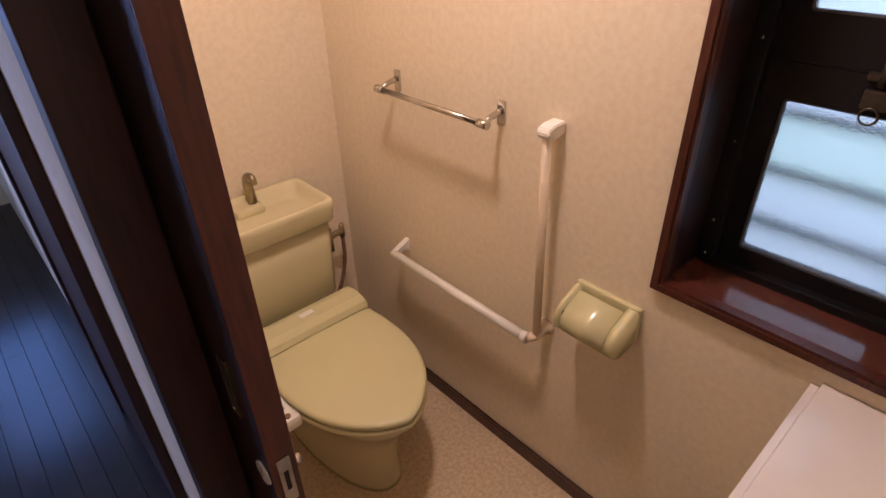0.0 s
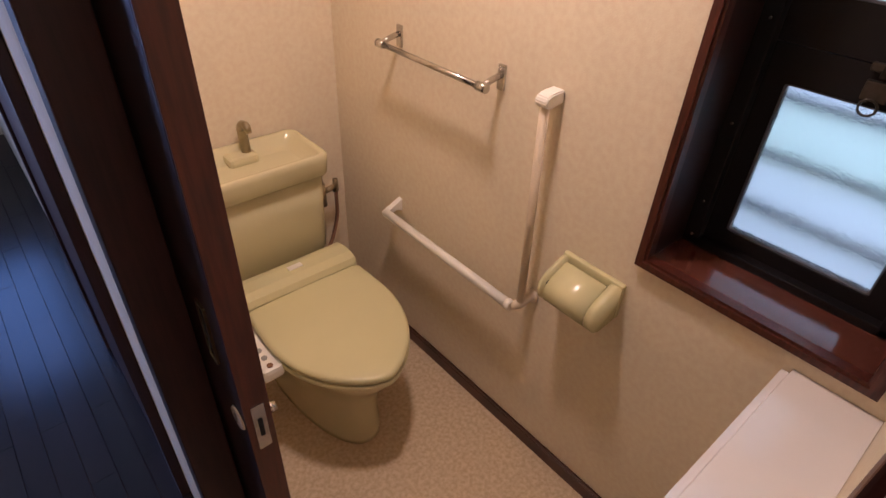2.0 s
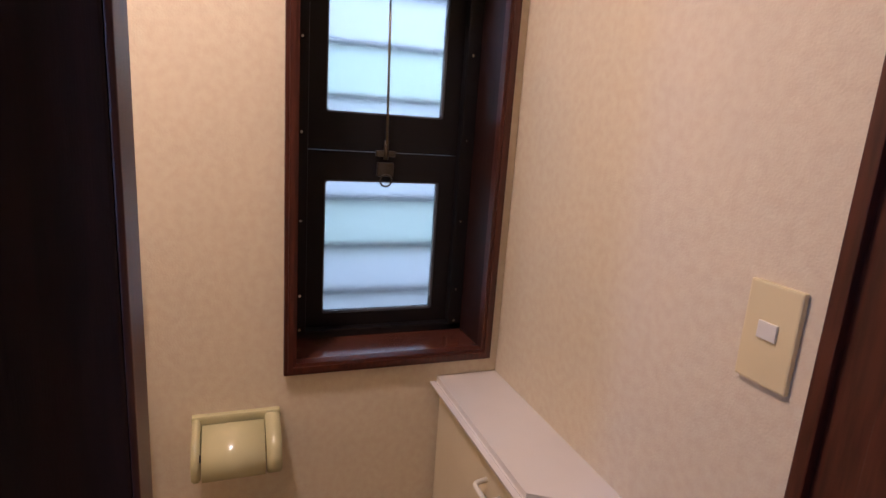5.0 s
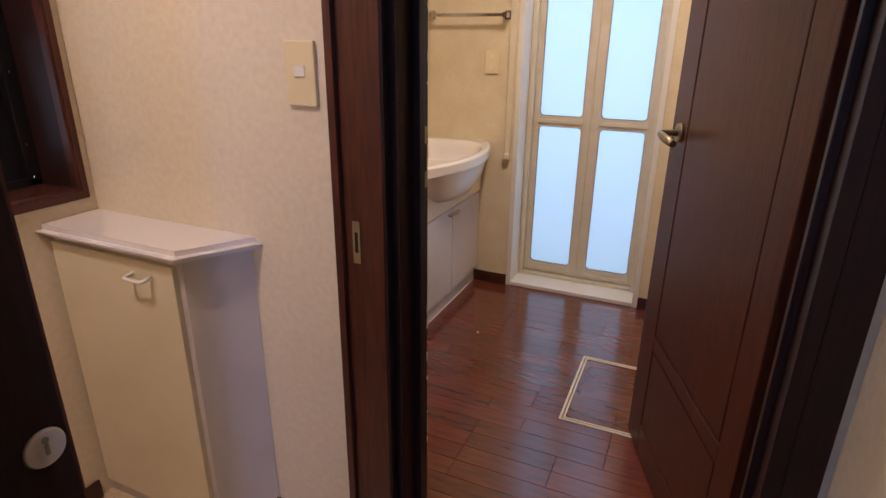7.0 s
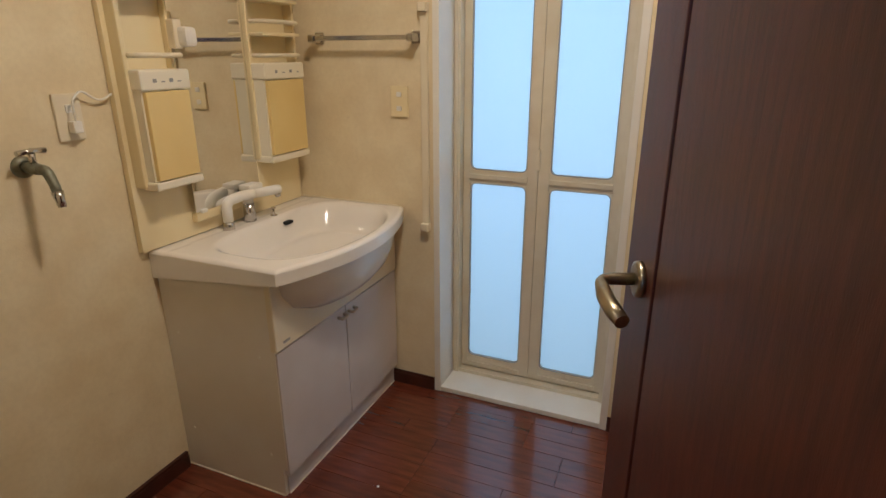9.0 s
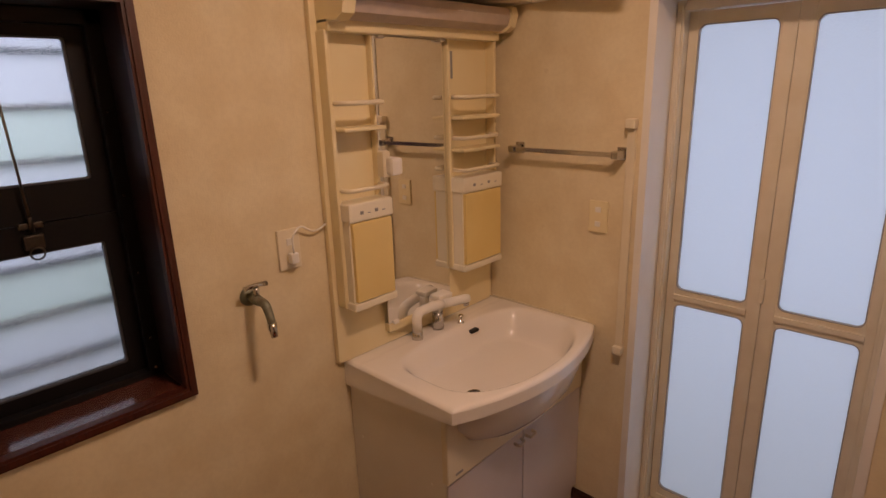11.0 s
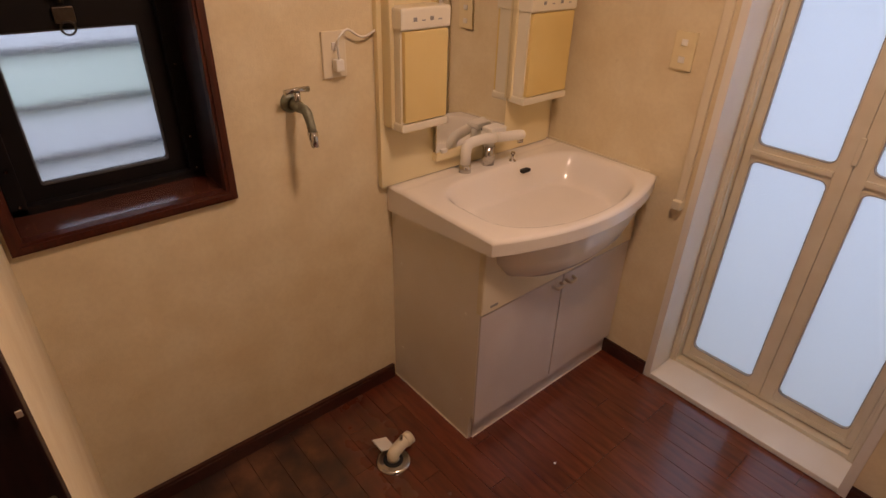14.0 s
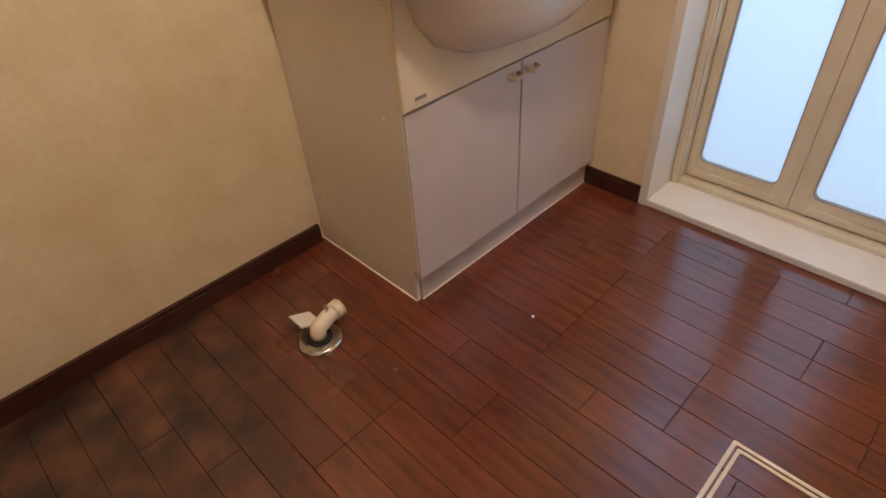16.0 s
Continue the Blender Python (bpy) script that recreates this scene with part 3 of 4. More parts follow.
for s in (1, -1):
    y = 0.018 * s
    for z0, z1 in ((0.11, 0.392), (0.44, 1.9)):
        bm = bmesh.new()
        ringframe(bm, rrect(0.0882, 0.5898, z0 + 0.0002, z1 - 0.0002, 0.001, 1), rrect(0.0938, 0.5842, z0 + 0.0058, z1 - 0.0058, 0.001, 1), "y", 0.0102 * s, 0.012 * s)
        part("panel_groove", bm, M_DARK, door)
    bm = bmesh.new()
    tube(bm, [(0.64, y, 1.052), (0.64, y + 0.008 * s, 1.052), (0.64, y + 0.01 * s, 1.052)], [0.027, 0.026, 0.02], 24)
    rose = part("handle_rose", bm, M_BRASS, door, "brushed metal lever handle")
    bm = bmesh.new()
    tube(bm, arc([(0.64, y + 0.008 * s, 1.052), (0.64, y + 0.058 * s, 1.052), (0.575, y + 0.062 * s, 1.046), (0.53, y + 0.052 * s, 1.038)]), [0.009] * 8 + [0.0115] * 7 + [0.01], 12)
    part("lever", bm, M_BRASS, rose)
part("edge_latch", B(LEAF - 0.001, LEAF + 0.0015, -0.011, 0.011, 0.97, 1.13), M_BRASS, door)
part("door_stop", B(0.682, 0.702, -0.035, -0.015, 0.004, 0.03, bevel=0.003), M_CHROME, door)
for z in (0.25, 1.75):
    part("hinge", TB([(-0.004, 0.02, z), (-0.004, 0.02, z + 0.1)], 0.007, 10), M_BRASS, door)

# ---- bath door ----
bd = thing("door_2", (0.037, -0.1, 0), "ivory folding bath door with four frosted panes", "door", kind="structure")
bm = bmesh.new()
box(bm, 0.366, 0.392, -0.16, 0.006, 0, 1.896, bevel=0.002)
box(bm, -0.318, -0.292, -0.16, 0.006, 0, 1.896, bevel=0.002)
box(bm, -0.292, 0.366, -0.16, 0.006, 1.866, 1.896, bevel=0.002)
part("casing", bm, M_WHITEP, bd, "white casing")
part("threshold", B(-0.292, 0.366, -0.16, 0.004, 0, 0.022, bevel=0.004), M_WHITEP, bd, "white threshold")
bm = bmesh.new()
for x0, x1 in ((0.34, 0.366), (-0.292, -0.266)):
    box(bm, x0, x1, -0.2, -0.135, 0.022, 1.866, bevel=0.002)
    xm = (x0 + x1) / 2
    box(bm, xm - 0.006, xm + 0.006, -0.137, -0.128, 0.03, 1.85, bevel=0.002)
box(bm, -0.266, 0.34, -0.2, -0.135, 1.836, 1.866, bevel=0.002)
box(bm, -0.266, 0.34, -0.2, -0.14, 0.022, 0.038, bevel=0.002)
part("outer_frame", bm, M_BATHF, bd)
for x0, x1 in ((0.0375, 0.338), (-0.264, 0.0365)):
    p0, p1 = (0.077, 0.312) if x0 > 0 else (-0.24, -0.005)
    bm = bmesh.new()
    box(bm, x0, p0, -0.195, -0.17, 0.042, 1.834, bevel=0.002)
    box(bm, p1, x1, -0.195, -0.17, 0.042, 1.834, bevel=0.002)
    for z0, z1 in ((0.042, 0.095), (0.875, 0.92), (1.8, 1.834)):
        box(bm, p0, p1, -0.195, -0.172, z0, z1, bevel=0.001)
    box(bm, p0, p1, -0.172, -0.164, 0.888, 0.907, bevel=0.002)
    box(bm, p0, p1, -0.172, -0.166, 0.05, 0.07, bevel=0.002)
    leaf = part("folding_leaf", bm, M_BATHF, bd)
    for z0, z1 in ((0.095, 0.875), (0.92, 1.8)):
        bm = bmesh.new()
        ringframe(bm, rrect(p0, p1, z0, z1, 0.001), rrect(p0 + 0.006, p1 - 0.006, z0 + 0.006, z1 - 0.006, 0.022), "y", -0.186, -0.171)
        part("glazing_bead", bm, M_BATHF, leaf)
        bm = bmesh.new()
        ringframe(bm, rrect(p0 + 0.004, p1 - 0.004, z0 + 0.004, z1 - 0.004, 0.023), rrect(p0 + 0.007, p1 - 0.007, z0 + 0.007, z1 - 0.007, 0.021), "y", -0.1825, -0.1705)
        part("gasket", bm, M_GASKET, leaf, "thin grey gasket")
        bm = bmesh.new()
        prism(bm, rrect(p0 + 0.002, p1 - 0.002, z0 + 0.002, z1 - 0.002, 0.02), "y", -0.186, -0.183)
        part("pane", bm, M_BATHG, leaf, "frosted acrylic pane")
part("grip", B(0.03, 0.045, -0.17, -0.16, 0.94, 1.02, bevel=0.003), M_BATHF, bd)

# ---- vanity unit ----
VY = 0.758
van = thing("vanity_cabinet", (0.78, 0.38, 0), "white two-door vanity cabinet with a cream apron", "cabinet")
bm = bmesh.new()
for y0 in (VY - 0.018, 0.006):
    prism(bm, [(0.588, 0.0), (0.998, 0.0), (0.998, 0.708), (0.572, 0.742), (0.572, 0.105), (0.588, 0.105)], "y", y0, y0 + 0.012)
box(bm, 0.585, 0.998, 0.018, VY - 0.018, 0.09, 0.105)
box(bm, 0.985, 0.998, 0.018, VY - 0.018, 0.0, 0.7)
part("body", bm, M_SIDE, van, "white melamine carcass, lightened as the lit side")
part("plinth", B(0.584, 0.596, 0.006, VY - 0.02, 0.0, 0.104, bevel=0.002), M_PANEL, van)
bm = bmesh.new()
prism(bm, [(0.006, 0.528), (VY - 0.004, 0.528), (VY - 0.004, 0.748), (0.728, 0.748), (0.66, 0.655), (0.1, 0.655), (0.032, 0.748), (0.006, 0.748)], "x", 0.562, 0.585)
bmesh.ops.bevel(bm, geom=list(bm.edges), offset=0.002, segments=2, affect="EDGES")
part("apron", bm, M_CREAMP, van, "cream apron panel under the basin")
for y0, y1, hy in ((0.008, 0.375, 0.346), (0.381, VY - 0.008, 0.41)):
    d = part("door", B(0.566, 0.585, y0, y1, 0.085, 0.522, bevel=0.002), M_PANEL, van)
    bm = bmesh.new()
    tube(bm, arc([(0.566, hy - 0.018, 0.496), (0.548, hy - 0.017, 0.494), (0.546, hy + 0.017, 0.494), (0.566, hy + 0.018, 0.496)]), 0.0052, 8)
    part("handle", bm, M_RAILP, d, "small curved beige handle")
part("maker_plate", B(0.5605, 0.5625, 0.69, 0.72, 0.545, 0.552), M_GREY, van)
bm = bmesh.new()
sheet = []
for z, s in ((0.748, 1.0), (0.69, 0.95), (0.635, 0.82), (0.598, 0.58), (0.58, 0.2)):
    turns = [radians(-90 + 180 * k / 28) for k in range(29)]
    sheet.append([bm.verts.new((0.575 - 0.12 * s * math.cos(a), 0.38 + 0.345 * s * math.sin(a), z)) for a in turns])
for a, b in zip(sheet, sheet[1:]):
    for k in range(28):
        bm.faces.new((a[k], a[k + 1], b[k + 1], b[k])).smooth = True
bm.faces.new(sheet[-1])
part("bowl_underside", bm, M_CERAM, van, "rounded underside of the basin")
part("sealant", B(0.59, 0.998, VY - 0.0065, VY - 0.003, 0.0, 0.004, bevel=0.001), M_SHELL, van, "pale sealant bead along the floor")
part("sealant", B(0.5815, 0.5845, 0.01, VY - 0.02, 0.0, 0.003, bevel=0.0005), M_SHELL, van, "pale sealant bead along the floor")
for x, z in ((0.63, 0.15), (0.63, 0.5), (0.95, 0.52), (0.95, 0.16)):
    part("screw_cap", TB([(x, VY - 0.0065, z), (x, VY - 0.004, z)], 0.004, 8), M_WHITEP, van)
part("grime_line", TB([(0.585, VY - 0.006, 0.741), (0.7, VY - 0.006, 0.731), (0.99, VY - 0.006, 0.708)], [0.0028, 0.0016, 0.0012], 6), M_RUST, van, "brown grime along the rim joint")

basin = thing("wash_basin", (0.75, 0.38, 0.748), "white ceramic wash basin with a bowed front", "sink")


BY = 0.768


def front(y):
    return 0.522 - 0.088 * (1 - ((y - 0.379) / 0.379) ** 2)


def basin_z(x, y):
    xf = front(y) + 0.03
    dx, dy = 2 * (x - xf) / (0.885 - xf) - 1, (y - 0.37) / 0.33
    r = (abs(dx) ** 3.8 + abs(dy) ** 3.8) ** (1 / 3.8)
    z = 0.795
    if r < 1.0:
        s = min(1.0, (1 - r) / 0.27)
        z -= 0.09 * s * s * (3 - 2 * s) + 0.012 * (1 - r) + 0.004 * min(1, (1 - r) * 12)
    if 0.93 < x:
        z -= 0.002
    edge = min(y - 0.002, BY - y, x - front(y))
    return z - 0.009 * max(0, 1 - edge / 0.014) ** 2


bm = bmesh.new()
NU, NV = 60, 80
grid = []
for i in range(NU + 1):
    row = []
    for j in range(NV + 1):
        y = 0.002 + (BY - 0.002) * j / NV
        u = i / NU
        x = 0.998 + (front(y) - 0.998) * (1 - (1 - u) ** 1.15)
        row.append(bm.verts.new((x, y, basin_z(x, y))))
    grid.append(row)
for i in range(NU):
    for j in range(NV):
        bm.faces.new((grid[i][j], grid[i][j + 1], grid[i + 1][j + 1], grid[i + 1][j])).smooth = True
border = [grid[i][0] for i in range(NU + 1)] + [grid[NU][j] for j in range(1, NV + 1)] + [grid[i][NV] for i in range(NU - 1, -1, -1)]
low1 = [bm.verts.new((v.co.x, v.co.y, 0.75 - 0.045 * max(0, min(1, (v.co.x - 0.53) / 0.46)))) for v in border]
low2 = [bm.verts.new((min(v.co.x + 0.03, 0.99), min(max(v.co.y, 0.02), VY - 0.02), 0.746 - 0.04 * max(0, min(1, (v.co.x - 0.53) / 0.46)))) for v in border]
for k in range(len(border) - 1):
    bm.faces.new((border[k], border[k + 1], low1[k + 1], low1[k]))
    bm.faces.new((low1[k], low1[k + 1], low2[k + 1], low2[k]))
part("bowl", bm, M_CERAM, basin)
zb = basin_z(0.645, 0.535)
bm = bmesh.new()
tube(bm, [(0.645, 0.535, zb + 0.001), (0.645, 0.535, zb + 0.006)], [0.027, 0.024], 24)
drain = part("drain_ring", bm, M_CHROME, basin, "chrome drain ring")
part("drain_plug", TB([(0.645, 0.535, zb + 0.004), (0.645, 0.535, zb + 0.0075)], [0.019, 0.017], 20), M_HOLE, drain)
xo = next(x / 1000 for x in range(700, 900) if basin_z(x / 1000, 0.279) > 0.764)
bm = bmesh.new()
prism(bm, rrect(0.258, 0.3, 0.759, 0.771, 0.0055), "x", xo - 0.012, xo + 0.03)
part("overflow", bm, M_HOLE, basin)
part("sealant", B(0.55, 0.99, 0.0, 0.004, 0.788, 0.797), M_CREAMP, basin)

tap = thing("mixer_tap", (0.93, 0.42, 0.793), "white and chrome swan-neck basin mixer tap", "tap")
part("spout_base", TB([(0.925, 0.505, 0.79), (0.925, 0.505, 0.822)], [0.02, 0.018], 20), M_CHROME, tap, "chrome collar")
bm = bmesh.new()
tube(bm, arc([(0.925, 0.505, 0.82), (0.925, 0.505, 0.89), (0.915, 0.44, 0.897), (0.905, 0.395, 0.895)]), 0.017, 16)
part("swivel_neck", bm, M_WHITEP, tap, "white plastic neck")
bm = bmesh.new()
tube(bm, [(0.905, 0.393, 0.895), (0.88, 0.30, 0.893), (0.877, 0.288, 0.892)], [0.016, 0.017, 0.015], 16)
part("shower_head", bm, M_WHITEP, tap)
part("outlet_ring", TB([(0.882, 0.298, 0.88), (0.88, 0.296, 0.866)], [0.012, 0.01], 14), M_CHROME, tap)
part("mixer_body", TB([(0.93, 0.395, 0.79), (0.93, 0.395, 0.86)], [0.021, 0.02], 20), M_CHROME, tap, "chrome mixer body")
bm = bmesh.new()
box(bm, 0.905, 0.955, 0.34, 0.41, 0.905, 0.925, bevel=0.006)
tube(bm, [(0.932, 0.395, 0.858), (0.932, 0.39, 0.91)], 0.018, 16)
part("lever", bm, M_WHITEP, tap)
bm = bmesh.new()
tube(bm, [(0.9, 0.305, 0.79), (0.9, 0.305, 0.797), (0.9, 0.305, 0.8), (0.9, 0.305, 0.822)], [0.014, 0.012, 0.004, 0.004], 12)
tube(bm, [(0.9, 0.305, 0.82), (0.9, 0.305, 0.827)], [0.009, 0.007], 12)
part("plug_lifter", bm, M_CHROME, tap)

# ---- mirror cabinet ----
mc = thing("mirror_cabinet", (0.95, 0.38, 0.81), "yellowed ivory plastic mirror cabinet with side shelves", "mirror cabinet")
part("back_panel", B(0.978, 0.998, 0.036, 0.8, 0.796, 1.885, bevel=0.003), M_IVORY, mc)
for y0, y1 in ((0.77, 0.786), (0.604, 0.613), (0.04, 0.054), (0.268, 0.28)):
    part("tower_side", B(0.938 if y0 > 0.7 or y0 < 0.1 else 0.955, 0.98, y0, y1, 0.99, 1.79, bevel=0.005), M_IVORY, mc)
part("top_rail", B(0.925, 0.98, 0.04, 0.78, 1.785, 1.82, bevel=0.005), M_IVORY, mc)
part("lower_lip", B(0.955, 0.98, 0.284, 0.604, 0.842, 0.872, bevel=0.005), M_IVORY, mc)
mir = part("mirror", B(-0.003, 0.003, -0.161, 0.161, 0.874, 1.782, m=Matrix.Translation((0.965, 0.4455, 0)) @ Matrix.Rotation(radians(3), 4, "Z")), M_MIRROR, mc, "silvered mirror glass")
for y in (0.31, 0.575):
    for z in (1.776, 0.868):
        part("mirror_clip", B(0.948, 0.968, y - 0.012, y + 0.012, z, z + 0.013, bevel=0.003), M_WHITEP, mir)


def tower(y0, y1, shelves, rails, flap):
    for z in shelves:
        s = part("shelf", B(0.9, 0.978, y0 + 0.003, y1 - 0.003, z - 0.012, z, bevel=0.005), M_IVORY, mc)
    for z in rails:
        bm = bmesh.new()
        tube(bm, arc([(0.95, y0 + 0.004, z), (0.904, y0 + 0.006, z), (0.897, (y0 + y1) / 2, z), (0.904, y1 - 0.006, z), (0.95, y1 - 0.004, z)]), 0.007, 8)
        part("shelf_rail", bm, M_CREAMP, mc)
    z0, z1 = flap
    bm = bmesh.new()
    box(bm, 0.898, 0.975, y0 - 0.004, y1 + 0.004, z1 - 0.055, z1, bevel=0.006)
    box(bm, 0.898, 0.975, y0 - 0.004, y1 + 0.004, z0 - 0.025, z0, bevel=0.006)
    box(bm, 0.91, 0.975, y0, y1, z0 - 0.002, z1 - 0.05)
    bx = part("compartment", bm, M_SHELL, mc, "ivory compartment with a switch strip")
    part("flap", B(0.897, 0.913, y0 + 0.006, y1 - 0.006, z0 + 0.003, z1 - 0.058, bevel=0.003), M_YELLOW, bx, "yellowed plastic flap door")
    for k in range(4):
        yy = y0 + 0.03 + (y1 - y0 - 0.05) * k / 4
        part("switch_print", B(0.8972, 0.8985, yy, yy + 0.012, z1 - 0.034, z1 - 0.031 + 0.007 * (k % 2)), M_GREY, bx)


tower(0.612, 0.774, (1.53,), (1.597, 1.352), (1.01, 1.315))
tower(0.062, 0.274, (1.535, 1.425), (1.598, 1.46, 1.35), (1.005, 1.325))
bm = bmesh.new()
box(bm, 0.93, 0.978, 0.582, 0.612, 1.37, 1.45, bevel=0.004)
part("socket_block", bm, M_CREAMP, mc)
part("cup_holder", B(0.9, 0.955, 0.555, 0.6, 1.375, 1.43, bevel=0.012), M_WHITEP, mc, "white plastic cup holder")
bm = bmesh.new()
prof = [(0.978, 1.815), (0.90, 1.815), (0.872, 1.83), (0.86, 1.86), (0.868, 1.886), (0.978, 1.886)]
prism(bm, prof, "y", 0.06, 0.738)
lc = part("light_cover", bm, M_LINEN, mc, "smoky plastic lamp cover, unlit")
for y0, y1 in ((0.03, 0.06), (0.738, 0.78)):
    bm = bmesh.new()
    prism(bm, [(x - 0.01 if x < 0.95 else x, z + (0.004 if z > 1.85 else -0.006)) for x, z in prof], "y", y0, y1)
    part("cover_end", bm, M_IVORY, mc)
part("label", B(0.9765, 0.979, 0.235, 0.25, 1.66, 1.75), M_GREY, mc)

uc = thing("wall_cupboard", (0.9, 0.4, 1.9), "cream wall cupboard over the mirror, one door open", "cupboard")
part("body", B(0.79, 0.998, 0.006, 0.78, 1.9, 2.38, bevel=0.002), M_CREAMP, uc)
part("door", B(0.772, 0.79, 0.39, 0.78, 1.896, 2.38, bevel=0.002), M_CREAMP, uc)
bm = bmesh.new()
box(bm, 0.0, 0.37, -0.009, 0.009, 1.896, 2.38, bevel=0.002, m=Matrix.Translation((0.785, 0.03, 0)) @ Matrix.Rotation(radians(168), 4, "Z"))
part("open_door", bm, M_CREAMP, uc)

# ---- washroom fittings ----
def plate(name, axis, at, u0, u1, z0, z1, sgn, label, category, bits, kindmat=M_WHITEP):
    th = thing(name, (at, (u0 + u1) / 2, z0) if axis == "x" else ((u0 + u1) / 2, at, z0), label, category)
    bm = bmesh.new()
    a, b = sorted((at, at + sgn * 0.009))
    box(bm, *((a, b, u0, u1) if axis == "x" else (u0, u1, a, b)), z0, z1, bevel=0.003)
    pl = part("plate", bm, kindmat, th)
    for u, z, w, h in bits:
        bm = bmesh.new()
        a, b = sorted((at + sgn * 0.0085, at + sgn * 0.0125))
        box(bm, *((a, b, u - w, u + w) if axis == "x" else (u - w, u + w, a, b)), z - h, z + h, bevel=0.0015)
        part("rocker", bm, M_WHITEP, pl)
    return th


plate("light_switch", "y", CN, 0.25, 0.322, 1.155, 1.282, 1, "cream plastic single light switch", "switch", [(0.286, 1.224, 0.013, 0.011)], M_IVORY)
plate("wall_switch", "y", 0.0, 0.49, 0.56, 1.135, 1.245, 1, "yellowed double wall switch by the bath door", "switch", [(0.525, 1.215, 0.01, 0.009), (0.525, 1.165, 0.01, 0.009)], M_IVORY)
plate("wall_socket", "x", 1.0, 0.89, 0.96, 1.145, 1.262, -1, "cream wall socket with a plug in it", "socket", [(0.925, 1.225, 0.008, 0.01), (0.925, 1.18, 0.008, 0.01)], M_CREAMP)
cb = thing("power_cord", (0.98, 0.92, 1.18), "white cord plugged into the socket and mirror cabinet", "cord")
part("plug", B(0.965, 0.988, 0.912, 0.936, 1.165, 1.195, bevel=0.004), M_WHITEP, cb)
bm = bmesh.new()
tube(bm, arc([(0.972, 0.924, 1.19), (0.965, 0.93, 1.245), (0.975, 0.895, 1.27), (0.985, 0.84, 1.235), (0.99, 0.78, 1.262)]), 0.003, 8)
part("cord", bm, M_WHITEP, cb)

fc = thing("wall_faucet", (1.0, 1.06, 1.1), "tarnished washing-machine wall faucet", "faucet")
part("flange", TB([(1.0, 1.06, 1.1), (0.992, 1.06, 1.1), (0.985, 1.06, 1.1)], [0.027, 0.026, 0.016], 20), M_PATINA, fc)
bm = bmesh.new()
tube(bm, [(0.988, 1.06, 1.1), (0.96, 1.06, 1.1), (0.935, 1.06, 1.098)], [0.013, 0.015, 0.013], 14)
tube(bm, arc([(0.94, 1.06, 1.1), (0.912, 1.06, 1.097), (0.896, 1.06, 1.065), (0.89, 1.06, 1.042)]), [0.012] * 8 + [0.011] * 7 + [0.0105], 14)
part("body", bm, M_PATINA, fc)
bm = bmesh.new()
tube(bm, [(0.892, 1.06, 1.05), (0.884, 1.06, 1.012)], [0.0135, 0.009], 12)
part("spout_tip", bm, M_CHROME, fc)
bm = bmesh.new()
tube(bm, [(0.955, 1.06, 1.11), (0.955, 1.06, 1.135)], 0.008, 10)
tube(bm, [(0.955, 1.027, 1.138), (0.955, 1.06, 1.141), (0.955, 1.093, 1.138)], [0.007, 0.006, 0.007], 10)
part("handle", bm, M_CHROME, fc)

dr = thing("floor_drain", (0.672, 1.0, 0), "chrome washing-machine floor drain with a plastic elbow", "drain")
part("flange", TB([(0.672, 1.0, 0.0), (0.672, 1.0, 0.004), (0.672, 1.0, 0.008)], [0.056, 0.055, 0.046], 28), M_CHROME, dr)
part("gasket", TB([(0.672, 1.0, 0.006), (0.672, 1.0, 0.012)], [0.034, 0.03], 20), M_HOLE, dr)
bm = bmesh.new()
tube(bm, arc([(0.672, 1.0, 0.008), (0.672, 1.0, 0.035), (0.682, 0.96, 0.042), (0.686, 0.935, 0.042)]), 0.02, 14)
part("elbow", bm, M_CREAMP, dr, "cream plastic elbow")
part("collar", TB([(0.684, 0.945, 0.042), (0.688, 0.92, 0.042)], 0.023, 14), M_CREAMP, dr)
part("clip", TB([(0.682, 0.96, 0.06), (0.682, 0.96, 0.078)], 0.005, 8), M_CHROME, dr)
bm = B(-0.028, 0.028, -0.03, 0.03, 0, 0.004, m=Matrix.Translation((0.725, 1.0, 0.028)) @ Matrix.Rotation(radians(25), 4, "X"))
part("flap", bm, M_WHITEP, dr)

tr = thing("towel_rail", (0.65, 0.03, 1.41), "chrome towel rail on the washroom wall", "towel rail")
part("bar", B(0.455, 0.86, 0.048, 0.056, 1.4, 1.416, bevel=0.002), M_CHROME, tr)
for x in (0.45, 0.855):
    bm = bmesh.new()
    box(bm, x - 0.018, x + 0.018, 0.0, 0.008, 1.388, 1.43, bevel=0.003)
    box(bm, x - 0.012, x + 0.012, 0.006, 0.064, 1.395, 1.421, bevel=0.003)
    part("bracket", bm, M_CHROME, tr)
cc = thing("vertical_handrail", (0.42, 0.015, 0.72), "slim beige vertical handrail on the wall", "handrail")
part("bar", B(0.406, 0.434, 0.002, 0.016, 0.73, 1.5, bevel=0.003), M_CREAMP, cc)
for z0, z1 in ((0.71, 0.74), (1.49, 1.52)):
    part("end_cap", B(0.404, 0.436, 0.0, 0.032, z0, z1, bevel=0.004), M_CREAMP, cc)

